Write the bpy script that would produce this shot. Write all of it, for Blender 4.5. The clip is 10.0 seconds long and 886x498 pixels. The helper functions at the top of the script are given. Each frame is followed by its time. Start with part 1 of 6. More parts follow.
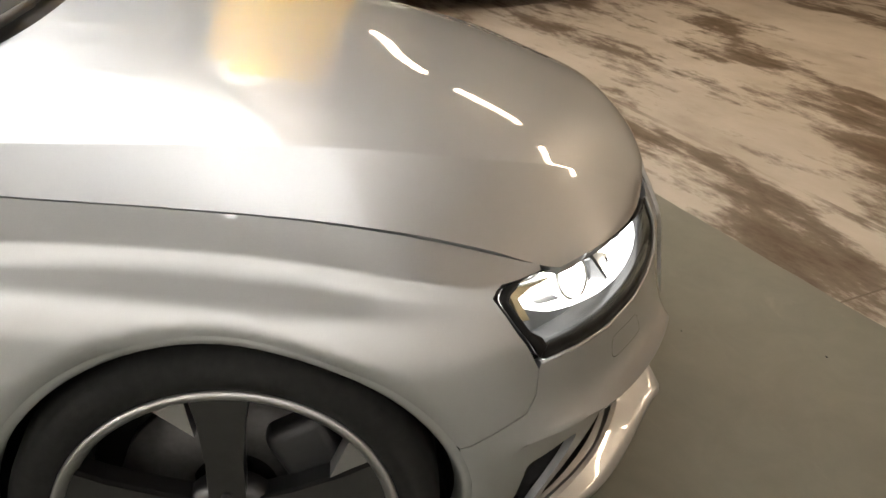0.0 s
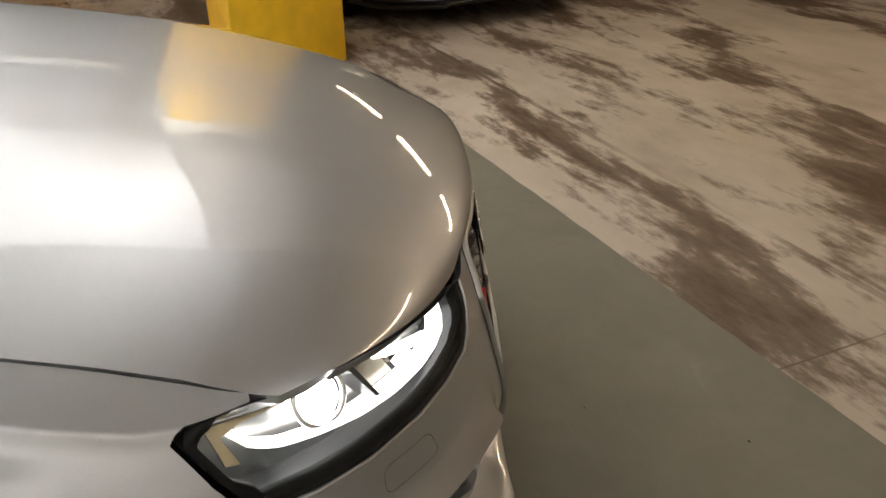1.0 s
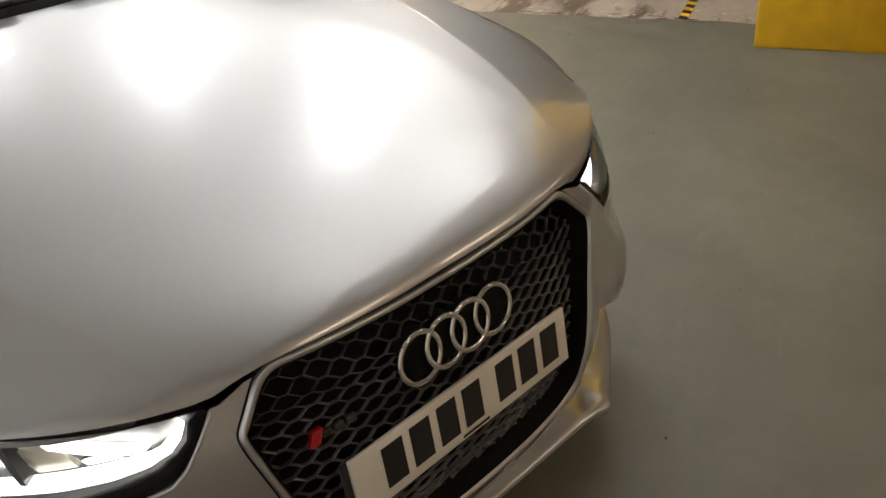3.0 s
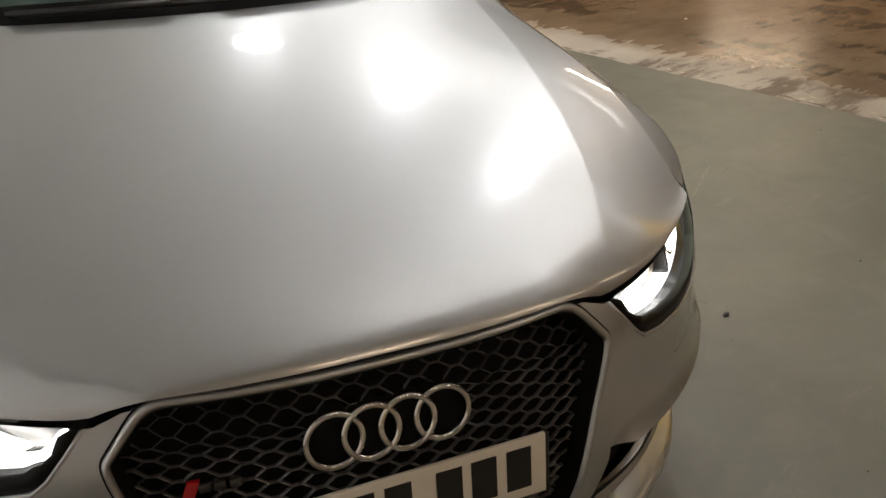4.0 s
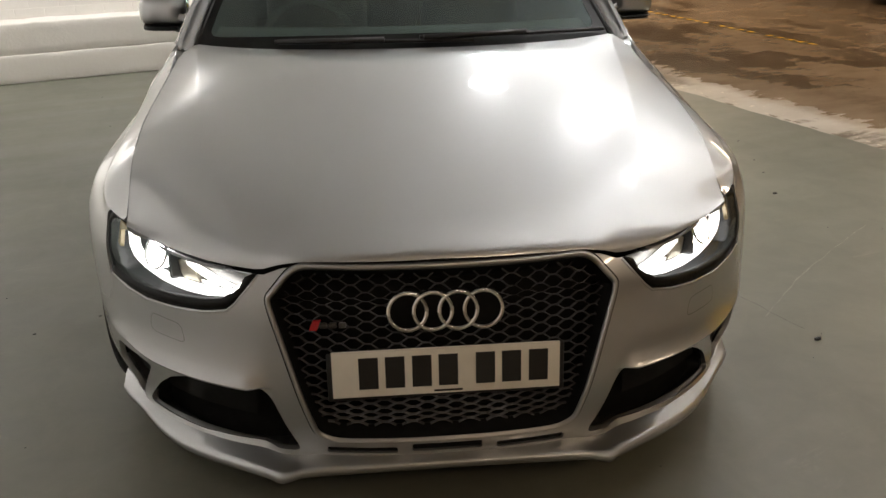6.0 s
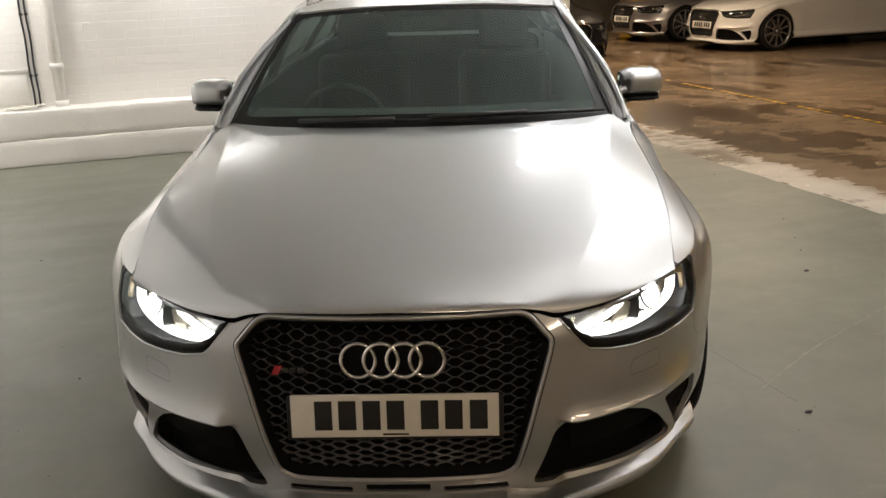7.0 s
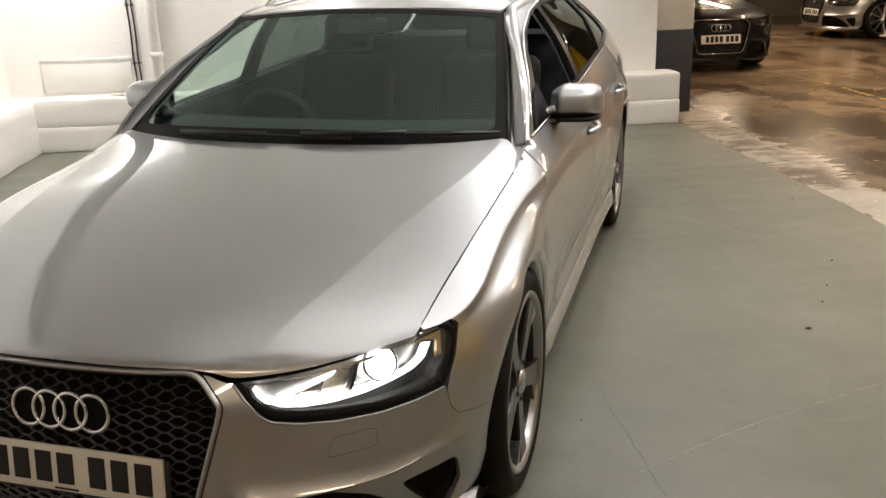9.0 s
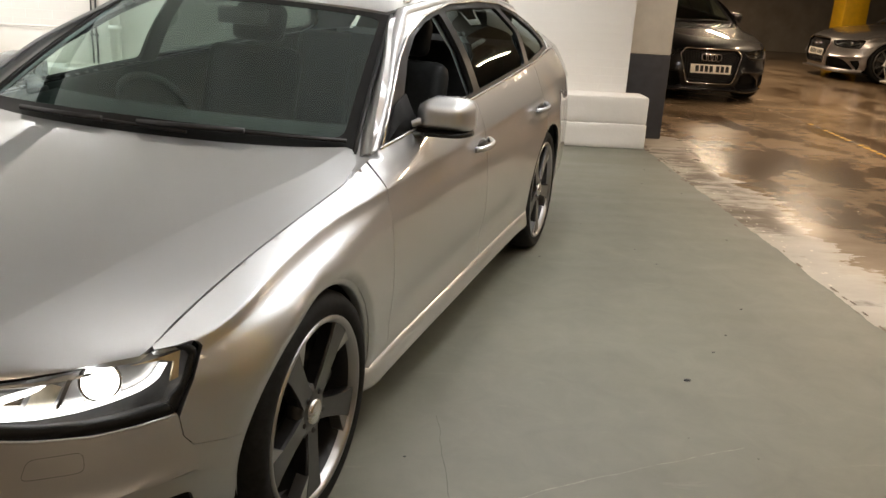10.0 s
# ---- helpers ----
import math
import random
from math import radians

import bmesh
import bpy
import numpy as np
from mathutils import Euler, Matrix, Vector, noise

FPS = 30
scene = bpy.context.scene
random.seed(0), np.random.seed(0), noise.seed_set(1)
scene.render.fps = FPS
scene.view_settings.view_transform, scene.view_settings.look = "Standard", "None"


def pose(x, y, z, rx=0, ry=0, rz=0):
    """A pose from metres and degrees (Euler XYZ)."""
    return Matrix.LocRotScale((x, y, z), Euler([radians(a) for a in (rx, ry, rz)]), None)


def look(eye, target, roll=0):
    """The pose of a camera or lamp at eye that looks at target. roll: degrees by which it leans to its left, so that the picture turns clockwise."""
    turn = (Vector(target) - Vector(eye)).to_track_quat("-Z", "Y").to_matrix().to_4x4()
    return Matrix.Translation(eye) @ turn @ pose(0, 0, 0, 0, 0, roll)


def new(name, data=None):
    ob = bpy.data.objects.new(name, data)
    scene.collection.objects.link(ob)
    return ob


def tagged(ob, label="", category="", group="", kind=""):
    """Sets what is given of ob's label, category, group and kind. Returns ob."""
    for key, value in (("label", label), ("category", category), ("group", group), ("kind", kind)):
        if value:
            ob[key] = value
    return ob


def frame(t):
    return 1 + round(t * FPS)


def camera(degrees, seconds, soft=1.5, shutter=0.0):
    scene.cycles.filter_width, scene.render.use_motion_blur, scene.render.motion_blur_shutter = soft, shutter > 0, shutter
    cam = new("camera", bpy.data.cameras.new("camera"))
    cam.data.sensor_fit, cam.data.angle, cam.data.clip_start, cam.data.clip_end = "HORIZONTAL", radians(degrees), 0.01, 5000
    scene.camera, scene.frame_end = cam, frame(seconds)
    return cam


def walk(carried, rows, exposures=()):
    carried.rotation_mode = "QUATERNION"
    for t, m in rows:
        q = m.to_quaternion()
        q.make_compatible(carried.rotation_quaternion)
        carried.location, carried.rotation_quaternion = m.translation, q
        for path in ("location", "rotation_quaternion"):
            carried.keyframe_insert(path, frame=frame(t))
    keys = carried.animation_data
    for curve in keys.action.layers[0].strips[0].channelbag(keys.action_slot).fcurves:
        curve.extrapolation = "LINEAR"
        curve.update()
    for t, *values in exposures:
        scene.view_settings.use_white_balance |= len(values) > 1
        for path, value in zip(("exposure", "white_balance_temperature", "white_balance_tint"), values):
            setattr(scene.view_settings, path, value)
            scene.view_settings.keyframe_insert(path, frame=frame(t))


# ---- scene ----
cam = camera(53.2, 10.0)

PATH = [
    (0, (-1.573, 1.307, 1.368), (-0.001, 0.502, 0.429), 0.7),
    (0.5, (-1.549, 1.045, 1.35), (0.042, 0.262, 0.424), -0.2),
    (1, (-1.464, 0.756, 1.344), (0.161, 0.039, 0.424), -1.6),
    (1.5, (-1.401, 0.421, 1.328), (0.314, -0.069, 0.423), -1.4),
    (2, (-1.36, 0.134, 1.351), (0.405, 0.145, 0.409), -2.3),
    (2.2, (-1.315, 0.014, 1.37), (0.422, 0.216, 0.4), -3.7),
    (3.3, (-0.932, -0.593, 1.425), (0.53, 0.338, 0.428), -4.3),
    (3.5, (-0.848, -0.66, 1.402), (0.531, 0.413, 0.429), -3.7),
    (4, (-0.662, -0.776, 1.407), (0.581, 0.495, 0.491), -0.5),
    (4.5, (-0.616, -0.847, 1.429), (0.562, 0.494, 0.525), 1.0),
    (5, (-0.599, -1.092, 1.407), (0.23, 0.498, 0.521), -1.8),
    (5.5, (-0.714, -1.333, 1.438), (0.091, 0.288, 0.588), -2.0),
    (6, (-0.777, -1.553, 1.463), (0.042, 0.1, 0.689), -0.7),
    (6.2, (-0.75, -1.602, 1.478), (0.064, 0.092, 0.794), -1.3),
    (7.5, (-0.262, -2.003, 1.497), (0.261, -0.168, 0.899), -1.6),
    (8, (0.078, -1.945, 1.511), (0.588, -0.112, 0.897), -1.4),
    (8.5, (0.435, -1.898, 1.488), (0.847, -0.041, 0.87), -1.6),
    (9, (0.742, -1.842, 1.517), (0.897, 0.053, 0.896), -1.9),
    (9.5, (1.035, -1.711, 1.504), (1.149, 0.182, 0.87), 0.4),
    (10, (1.318, -1.671, 1.508), (1.453, 0.227, 0.893), 3.6),
]
EXPOSURES = [(0, 1.03), (0.5, 0.80), (1, 0.52), (2, 0.36), (3.5, 0.12), (5, -0.1), (6.2, 0.16), (7.3, 0.22), (10, 0.36)]
walk(cam, [(t, look(eye, target, roll)) for t, eye, target, roll in PATH], EXPOSURES)

# ---- world and light ----
world = bpy.data.worlds.new("car_park_air")
scene.world = world
world.use_nodes = True
world.node_tree.nodes["Background"].inputs[0].default_value = (0.05, 0.045, 0.04, 1)
world.node_tree.nodes["Background"].inputs[1].default_value = 0.2

TURN = radians(-21.4)          # the silver car stands askew to the building
CAR = Matrix.Rotation(TURN, 4, "Z")


def batten_lamp(x, y, z, length, angle, watts, tint, lean=0):
    """A ceiling batten: an area lamp just under its diffuser."""
    d = bpy.data.lights.new("batten_light", "AREA")
    d.shape, d.size, d.size_y, d.energy, d.color = "RECTANGLE", length, 0.10, watts, tint
    ob = new("batten_light", d)
    ob.matrix_world = pose(x, y, z, 0, lean, 0) @ pose(0, 0, 0, 0, 0, angle)
    return ob


COOL, WARM = (0.995, 0.985, 0.985), (1.0, 0.76, 0.52)
CEIL = 2.62
# round bulkheads over the bay, warm battens over lanes; the rest are added fill
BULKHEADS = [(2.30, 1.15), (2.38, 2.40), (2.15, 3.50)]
# cove strip over the bay, added only to brighten its ceiling
FILL_COVES = [(3.885, 2.95, 0, 5.6, 16)]
FILL_COVE_Z = 1.98
# invented uplights that make the ceiling bright and even in the bonnet
FILL_UPLIGHTS = [(1.0, 0.05), (2.2, 0.05), (2.75, 0.05), (3.40, 1.35), (2.9, 2.7), (2.9, 4.2)]
UP_Z = 1.85
# battens added out of view to light the west wall and the car's flank
FILL_BATTENS = [(-1.05, 0.9, 90), (-1.05, 3.0, 90), (-1.05, 5.1, 90)]
# washers by the north wall, made up to lift it and the ceiling above
FILL_WASHERS = [(-1.6, 5.95), (0.2, 5.95), (1.9, 5.95)]
DROP = 0.35
PARK_LAMPS = [(6.25, -2.85, 0, 3), (4.05, -2.85, 0, 4), (1.85, -2.85, 0, 12), (-0.35, -2.85, 0, 15), (6.4, 2.6, 90, 40), (6.4, 6.6, 90, 62), (7.2, 10.2, 90, 66), (7.2, 14.0, 90, 66), (11.2, 5.0, 90, 50)]


def disc_lamp(x, y, z, tilt, watts, size):
    d = bpy.data.lights.new("disc_light", "AREA")
    d.shape, d.size, d.energy, d.color = "DISK", size, watts, COOL
    new("disc_light", d).matrix_world = pose(x, y, z, tilt)


def cove_fill(x, y, turn, length, watts):
    d = bpy.data.lights.new("cove_fill", "AREA")
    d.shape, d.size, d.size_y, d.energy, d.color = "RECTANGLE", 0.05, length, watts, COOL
    new("cove_fill", d).matrix_world = pose(x, y, FILL_COVE_Z + 0.065, 0, 0, -turn) @ pose(0, 0, 0, 0, 122, 0)


for sx, sy in BULKHEADS:
    disc_lamp(sx, sy, CEIL - 0.085, 0, 11.5, 0.27)
for cove in FILL_COVES:
    cove_fill(*cove)
for sx, sy in FILL_UPLIGHTS:
    disc_lamp(sx, sy, UP_Z + 0.012, 180, 12.5, 0.06)
for bx, by, ba in FILL_BATTENS:
    batten_lamp(bx - 0.05, by, 2.03, 1.95, ba, 13.5, COOL, 71)
for sx, sy in FILL_WASHERS:
    disc_lamp(sx, sy, CEIL - DROP - 0.10, 12, 15, 0.13)
    disc_lamp(sx, sy, CEIL - DROP + 0.01, 192, 18, 0.13)
for bx, by, ba, watts in PARK_LAMPS:
    batten_lamp(bx, by, CEIL - 0.10, 1.45, ba, watts, WARM)


# ---- materials ----
def shader(name):
    m = bpy.data.materials.new(name)
    m.use_nodes = True
    t = m.node_tree
    return m, t.nodes, t.links, t.nodes["Principled BSDF"]


def ramp(nodes, links, src, stops):
    r = nodes.new("ShaderNodeValToRGB")
    while len(r.color_ramp.elements) < len(stops):
        r.color_ramp.elements.new(0.5)
    for e, (p, c) in zip(r.color_ramp.elements, stops):
        e.position, e.color = p, (*c, 1)
    links.new(src, r.inputs[0])
    return r.outputs[0]


def grain(nodes, links, scale, detail=4, rough=0.55, stretch=(1, 1, 1), turn=0.0, distort=0.0):
    c = nodes.new("ShaderNodeTexCoord")
    mp = nodes.new("ShaderNodeMapping")
    mp.inputs["Scale"].default_value = stretch
    mp.inputs["Rotation"].default_value = (0, 0, turn)
    links.new(c.outputs["Object"], mp.inputs[0])
    n = nodes.new("ShaderNodeTexNoise")
    n.inputs["Scale"].default_value, n.inputs["Detail"].default_value = scale, detail
    n.inputs["Roughness"].default_value, n.inputs["Distortion"].default_value = rough, distort
    links.new(mp.outputs[0], n.inputs[0])
    return n.outputs[0]


def bump(nodes, links, bsdf, src, strength, distance):
    b = nodes.new("ShaderNodeBump")
    b.inputs["Strength"].default_value, b.inputs["Distance"].default_value = strength, distance
    links.new(src, b.inputs["Height"])
    links.new(b.outputs[0], bsdf.inputs["Normal"])
    return b


def plain(name, base, rough=0.5, metal=0.0, coat=0.0, vary=0.12, scale=30, relief=0.0, coat_rough=0.03):
    """Principled surface whose colour and gloss drift a little at two scales."""
    m, n, l, b = shader(name)
    lo = tuple(c * (1 - vary) for c in base)
    hi = tuple(min(1, c * (1 + vary)) for c in base)
    g = grain(n, l, scale, 6)
    l.new(ramp(n, l, g, [(0.3, lo), (0.7, hi)]), b.inputs["Base Color"])
    r = n.new("ShaderNodeMapRange")
    r.inputs[3].default_value, r.inputs[4].default_value = rough * 0.85, min(1, rough * 1.15)
    l.new(grain(n, l, scale * 0.17, 3), r.inputs[0])
    l.new(r.outputs[0], b.inputs["Roughness"])
    b.inputs["Metallic"].default_value = metal
    b.inputs["Coat Weight"].default_value, b.inputs["Coat Roughness"].default_value = coat, coat_rough
    if relief:
        bump(n, l, b, g, 0.4, relief)
    return m


def paint(name, base, metal, rough, coat_ior=1.5, coat_rough=0.03, spec=0.5, sparkle=0.0):
    """Car paint: flakes that scatter broadly, some lying flat for a narrower sheen, under a clear coat."""
    m, n, l, b = shader(name)
    flake = grain(n, l, 1400, 2)
    lo, hi = tuple(c * 0.93 for c in base), tuple(min(1, c * 1.06) for c in base)
    tone = ramp(n, l, flake, [(0.35, lo), (0.65, hi)])
    layers = [(b, rough)]
    if sparkle:
        flat = n.new("ShaderNodeBsdfPrincipled")
        layers.append((flat, 0.24))
        mix = n.new("ShaderNodeMixShader")
        mix.inputs[0].default_value = sparkle
        l.new(b.outputs[0], mix.inputs[1])
        l.new(flat.outputs[0], mix.inputs[2])
        l.new(mix.outputs[0], n["Material Output"].inputs[0])
    for q, r in layers:
        l.new(tone, q.inputs["Base Color"])
        q.inputs["Metallic"].default_value, q.inputs["Roughness"].default_value = metal, r
        q.inputs["Specular IOR Level"].default_value = spec
        q.inputs["Coat Weight"].default_value, q.inputs["Coat Roughness"].default_value = 1.0, coat_rough
        q.inputs["Coat IOR"].default_value = coat_ior
        bump(n, l, q, flake, 0.05, 0.0004)
    return m


def pane_glass(name, tint, ior=1.5):
    m, n, l, b = shader(name)
    out = n["Material Output"]
    clear, gloss, mix, lw, up, add = (n.new("ShaderNodeBsdfTransparent"), n.new("ShaderNodeBsdfGlossy"),
                                      n.new("ShaderNodeMixShader"), n.new("ShaderNodeLayerWeight"),
                                      n.new("ShaderNodeMath"), n.new("ShaderNodeMath"))
    clear.inputs[0].default_value = (*tint, 1)
    gloss.inputs["Roughness"].default_value = 0.015
    gloss.inputs["Color"].default_value = (0.82, 0.97, 0.97, 1)
    up.operation, add.operation = "POWER", "MULTIPLY_ADD"
    f0 = ((ior - 1) / (ior + 1)) ** 2
    up.inputs[1].default_value, add.inputs[1].default_value, add.inputs[2].default_value = 5.0, 1 - f0, f0
    l.new(lw.outputs["Facing"], up.inputs[0])
    l.new(up.outputs[0], add.inputs[0])
    l.new(add.outputs[0], mix.inputs[0])
    l.new(clear.outputs[0], mix.inputs[1])
    l.new(gloss.outputs[0], mix.inputs[2])
    l.new(mix.outputs[0], out.inputs[0])
    return m


def glow(name, colour, strength):
    m, n, l, b = shader(name)
    b.inputs["Base Color"].default_value = (*colour, 1)
    b.inputs["Emission Color"].default_value = (*colour, 1)
    b.inputs["Emission Strength"].default_value = strength
    return m


SILVER = paint("silver_paint", (0.47, 0.478, 0.486), 0.95, 0.50, 1.8, 0.010, sparkle=0.15)
BLACK_PAINT = paint("black_paint", (0.006, 0.006, 0.007), 0.0, 0.4, 1.36, 0.02, 0.1)
WHITE_PAINT = paint("white_paint", (0.78, 0.77, 0.74), 0.0, 0.3)
GREY_PAINT = paint("grey_paint", (0.34, 0.33, 0.33), 0.8, 0.32)
TRIM = plain("black_plastic", (0.014, 0.014, 0.015), 0.45, vary=0.25, scale=90)
FRAME_BLACK = plain("window_frame_black", (0.008, 0.008, 0.008), 0.38, vary=0.2)
GLOSS_BLACK = plain("gloss_black", (0.012, 0.012, 0.013), 0.16, vary=0.2, coat=0.6)
MESH_BLACK = plain("grille_black", (0.050, 0.050, 0.055), 0.28, vary=0.2, coat=0.4)
# near-black: behind gaps and openings this colour stands in for shade
LINER = plain("dark_liner", (0.006, 0.006, 0.006), 0.8, vary=0.3)
CHROME = plain("chrome", (0.78, 0.78, 0.78), 0.08, 1.0, vary=0.03)
ALU = plain("matt_aluminium", (0.62, 0.61, 0.59), 0.26, 0.95, vary=0.05, scale=200)
TYRE = plain("tyre_rubber", (0.010, 0.010, 0.0095), 0.7, vary=0.3, scale=60, relief=0.0006)
RIM = plain("titanium_rim", (0.042, 0.041, 0.041), 0.33, 0.75, coat=0.5, vary=0.1)
RIM_CUT = plain("turned_rim", (0.36, 0.355, 0.35), 0.30, 0.9, vary=0.02, scale=300)
# barrel darker than the spokes: shade inside the wheel is in this colour
HUB_SHADE = plain("rim_inner", (0.018, 0.018, 0.018), 0.5, 0.3, vary=0.2)
DISC = plain("brake_steel", (0.075, 0.072, 0.07), 0.5, 0.8, vary=0.15, scale=70)
PLATE = plain("plate_white", (0.80, 0.77, 0.70), 0.35, vary=0.03)
INK = plain("plate_black", (0.012, 0.012, 0.012), 0.4)
RED = plain("badge_red", (0.45, 0.012, 0.02), 0.25, coat=0.5)
SCREEN = pane_glass("windscreen_glass", (0.66, 0.84, 0.78), 2.0)
PRIVACY = pane_glass("side_glass", (0.17, 0.19, 0.18))
SIDE = pane_glass("door_glass", (0.88, 0.92, 0.89))
LENS = pane_glass("lamp_cover", (0.93, 0.94, 0.94), 1.4)
HOUSING = plain("lamp_housing", (0.05, 0.05, 0.052), 0.3, 0.3, coat=0.4)
REFLECTOR = plain("lamp_reflector", (0.20, 0.20, 0.20), 0.30, 0.8, vary=0.1, scale=60)
PALE_CELL = plain("pale_reflector", (0.62, 0.58, 0.48), 0.3, 0.5, vary=0.15, scale=40)
AMBER = plain("amber_lens", (0.58, 0.46, 0.27), 0.2, coat=0.6)
DRL = glow("running_light", (1.0, 0.98, 0.95), 2.4)
XENON = glow("xenon_beam", (1.0, 0.98, 0.96), 9.0)
CABIN = plain("cabin_trim", (0.036, 0.042, 0.040), 0.7, vary=0.15, scale=12)
SEAT_CLOTH = plain("seat_leather", (0.013, 0.014, 0.014), 0.5, vary=0.25)
TUBE_COOL = glow("cool_diffuser", COOL, 7.0)
TUBE_WARM = glow("warm_diffuser", WARM, 7.0)
YELLOW = plain("yellow_paint", (0.80, 0.47, 0.015), 0.42, vary=0.10, scale=9, relief=0.001)
PILLAR_DARK = plain("charcoal_paint", (0.035, 0.036, 0.042), 0.6, vary=0.15, scale=14, relief=0.001)
CREAM = plain("cream_paint", (0.66, 0.62, 0.54), 0.6, vary=0.05, scale=9, relief=0.001)
PIPE_WHITE = plain("pipe_white", (0.74, 0.71, 0.66), 0.4, vary=0.05)
CABLE = plain("cable_black", (0.02, 0.018, 0.016), 0.5)
STEEL = plain("lamp_steel", (0.7, 0.7, 0.69), 0.4, vary=0.05)
for dull in (TYRE, LINER, CABIN, SEAT_CLOTH, FRAME_BLACK):
    dull.node_tree.nodes["Principled BSDF"].inputs["Specular IOR Level"].default_value = 0.15
SCAR = plain("worn_joint", (0.12, 0.085, 0.055), 0.6, vary=0.3, scale=20)
SCUFF_DARK = plain("paint_crack", (0.085, 0.083, 0.068), 0.6, vary=0.3)
SCUFF_PALE = plain("paint_scratch", (0.20, 0.195, 0.16), 0.55, vary=0.25)
SACK = plain("paper_sheet", (0.6, 0.56, 0.48), 0.8, vary=0.1)


def wall_white(name, base, brick):
    """White emulsion over blocks: joints and roller marks as relief, dirt at two scales."""
    m, n, l, b = shader(name)
    g = grain(n, l, 1.6, 5)
    f = grain(n, l, 45, 4)
    lo, hi = tuple(c * 0.90 for c in base), base
    l.new(ramp(n, l, g, [(0.25, lo), (0.65, hi)]), b.inputs["Base Color"])
    b.inputs["Roughness"].default_value = 0.62
    if brick:
        tc, mp, bt = n.new("ShaderNodeTexCoord"), n.new("ShaderNodeMapping"), n.new("ShaderNodeTexBrick")
        mp.inputs["Rotation"].default_value = (radians(90), 0, 0)
        l.new(tc.outputs["Object"], mp.inputs[0])
        l.new(mp.outputs[0], bt.inputs[0])
        for key, v in (("Scale", 1.0), ("Mortar Size", 0.006), ("Mortar Smooth", 0.6), ("Brick Width", 0.225), ("Row Height", 0.075)):
            bt.inputs[key].default_value = v
        bt.inputs["Color1"].default_value = bt.inputs["Color2"].default_value = (1, 1, 1, 1)
        bt.inputs["Mortar"].default_value = (0, 0, 0, 1)
        mx = n.new("ShaderNodeMix")
        mx.data_type = "FLOAT"
        mx.inputs[0].default_value = 0.35
        l.new(bt.outputs[0], mx.inputs[2])
        l.new(f, mx.inputs[3])
        bump(n, l, b, mx.outputs[0], 0.2, 0.005)
    else:
        bump(n, l, b, f, 0.35, 0.004)
    return m


WALL = wall_white("white_brick", (0.80, 0.77, 0.72), True)
ROUGH_WALL = wall_white("white_render", (0.80, 0.77, 0.72), False)
CEIL_WHITE = wall_white("white_ceiling", (0.82, 0.81, 0.78), False)
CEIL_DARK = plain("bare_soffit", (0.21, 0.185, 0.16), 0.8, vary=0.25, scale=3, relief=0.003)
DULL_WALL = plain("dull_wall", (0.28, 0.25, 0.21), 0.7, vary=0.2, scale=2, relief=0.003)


def floor_paint():
    m, n, l, b = shader("grey_floor_paint")
    big, fine = grain(n, l, 0.9, 6), grain(n, l, 26, 6)
    streak = grain(n, l, 3.0, 6, stretch=(0.25, 1.6, 1))
    mottle = grain(n, l, 5.5, 8, 0.7, distort=0.8)
    scuffs = grain(n, l, 2.2, 10, 0.75, stretch=(0.5, 2.2, 1), turn=0.6, distort=1.5)

    def blend(f, a, c):
        mx = n.new("ShaderNodeMix")
        mx.data_type = "FLOAT"
        mx.inputs[0].default_value = f
        l.new(a, mx.inputs[2])
        l.new(c, mx.inputs[3])
        return mx.outputs[0]
    tone = blend(0.30, blend(0.35, big, streak), mottle)
    base = ramp(n, l, tone, [(0.30, (0.098, 0.097, 0.075)), (0.5, (0.146, 0.145, 0.114)), (0.70, (0.196, 0.192, 0.154))])
    worn = n.new("ShaderNodeMix")
    worn.data_type = "RGBA"
    worn.inputs[7].default_value = (0.26, 0.245, 0.20, 1)
    l.new(ramp(n, l, scuffs, [(0.60, (0, 0, 0)), (0.74, (0.45, 0.45, 0.45))]), worn.inputs[0])
    l.new(base, worn.inputs[6])
    l.new(worn.outputs[2], b.inputs["Base Color"])
    l.new(ramp(n, l, streak, [(0.3, (0.42, 0.42, 0.42)), (0.7, (0.58, 0.58, 0.58))]), b.inputs["Roughness"])
    bump(n, l, b, fine, 0.12, 0.002)
    return m


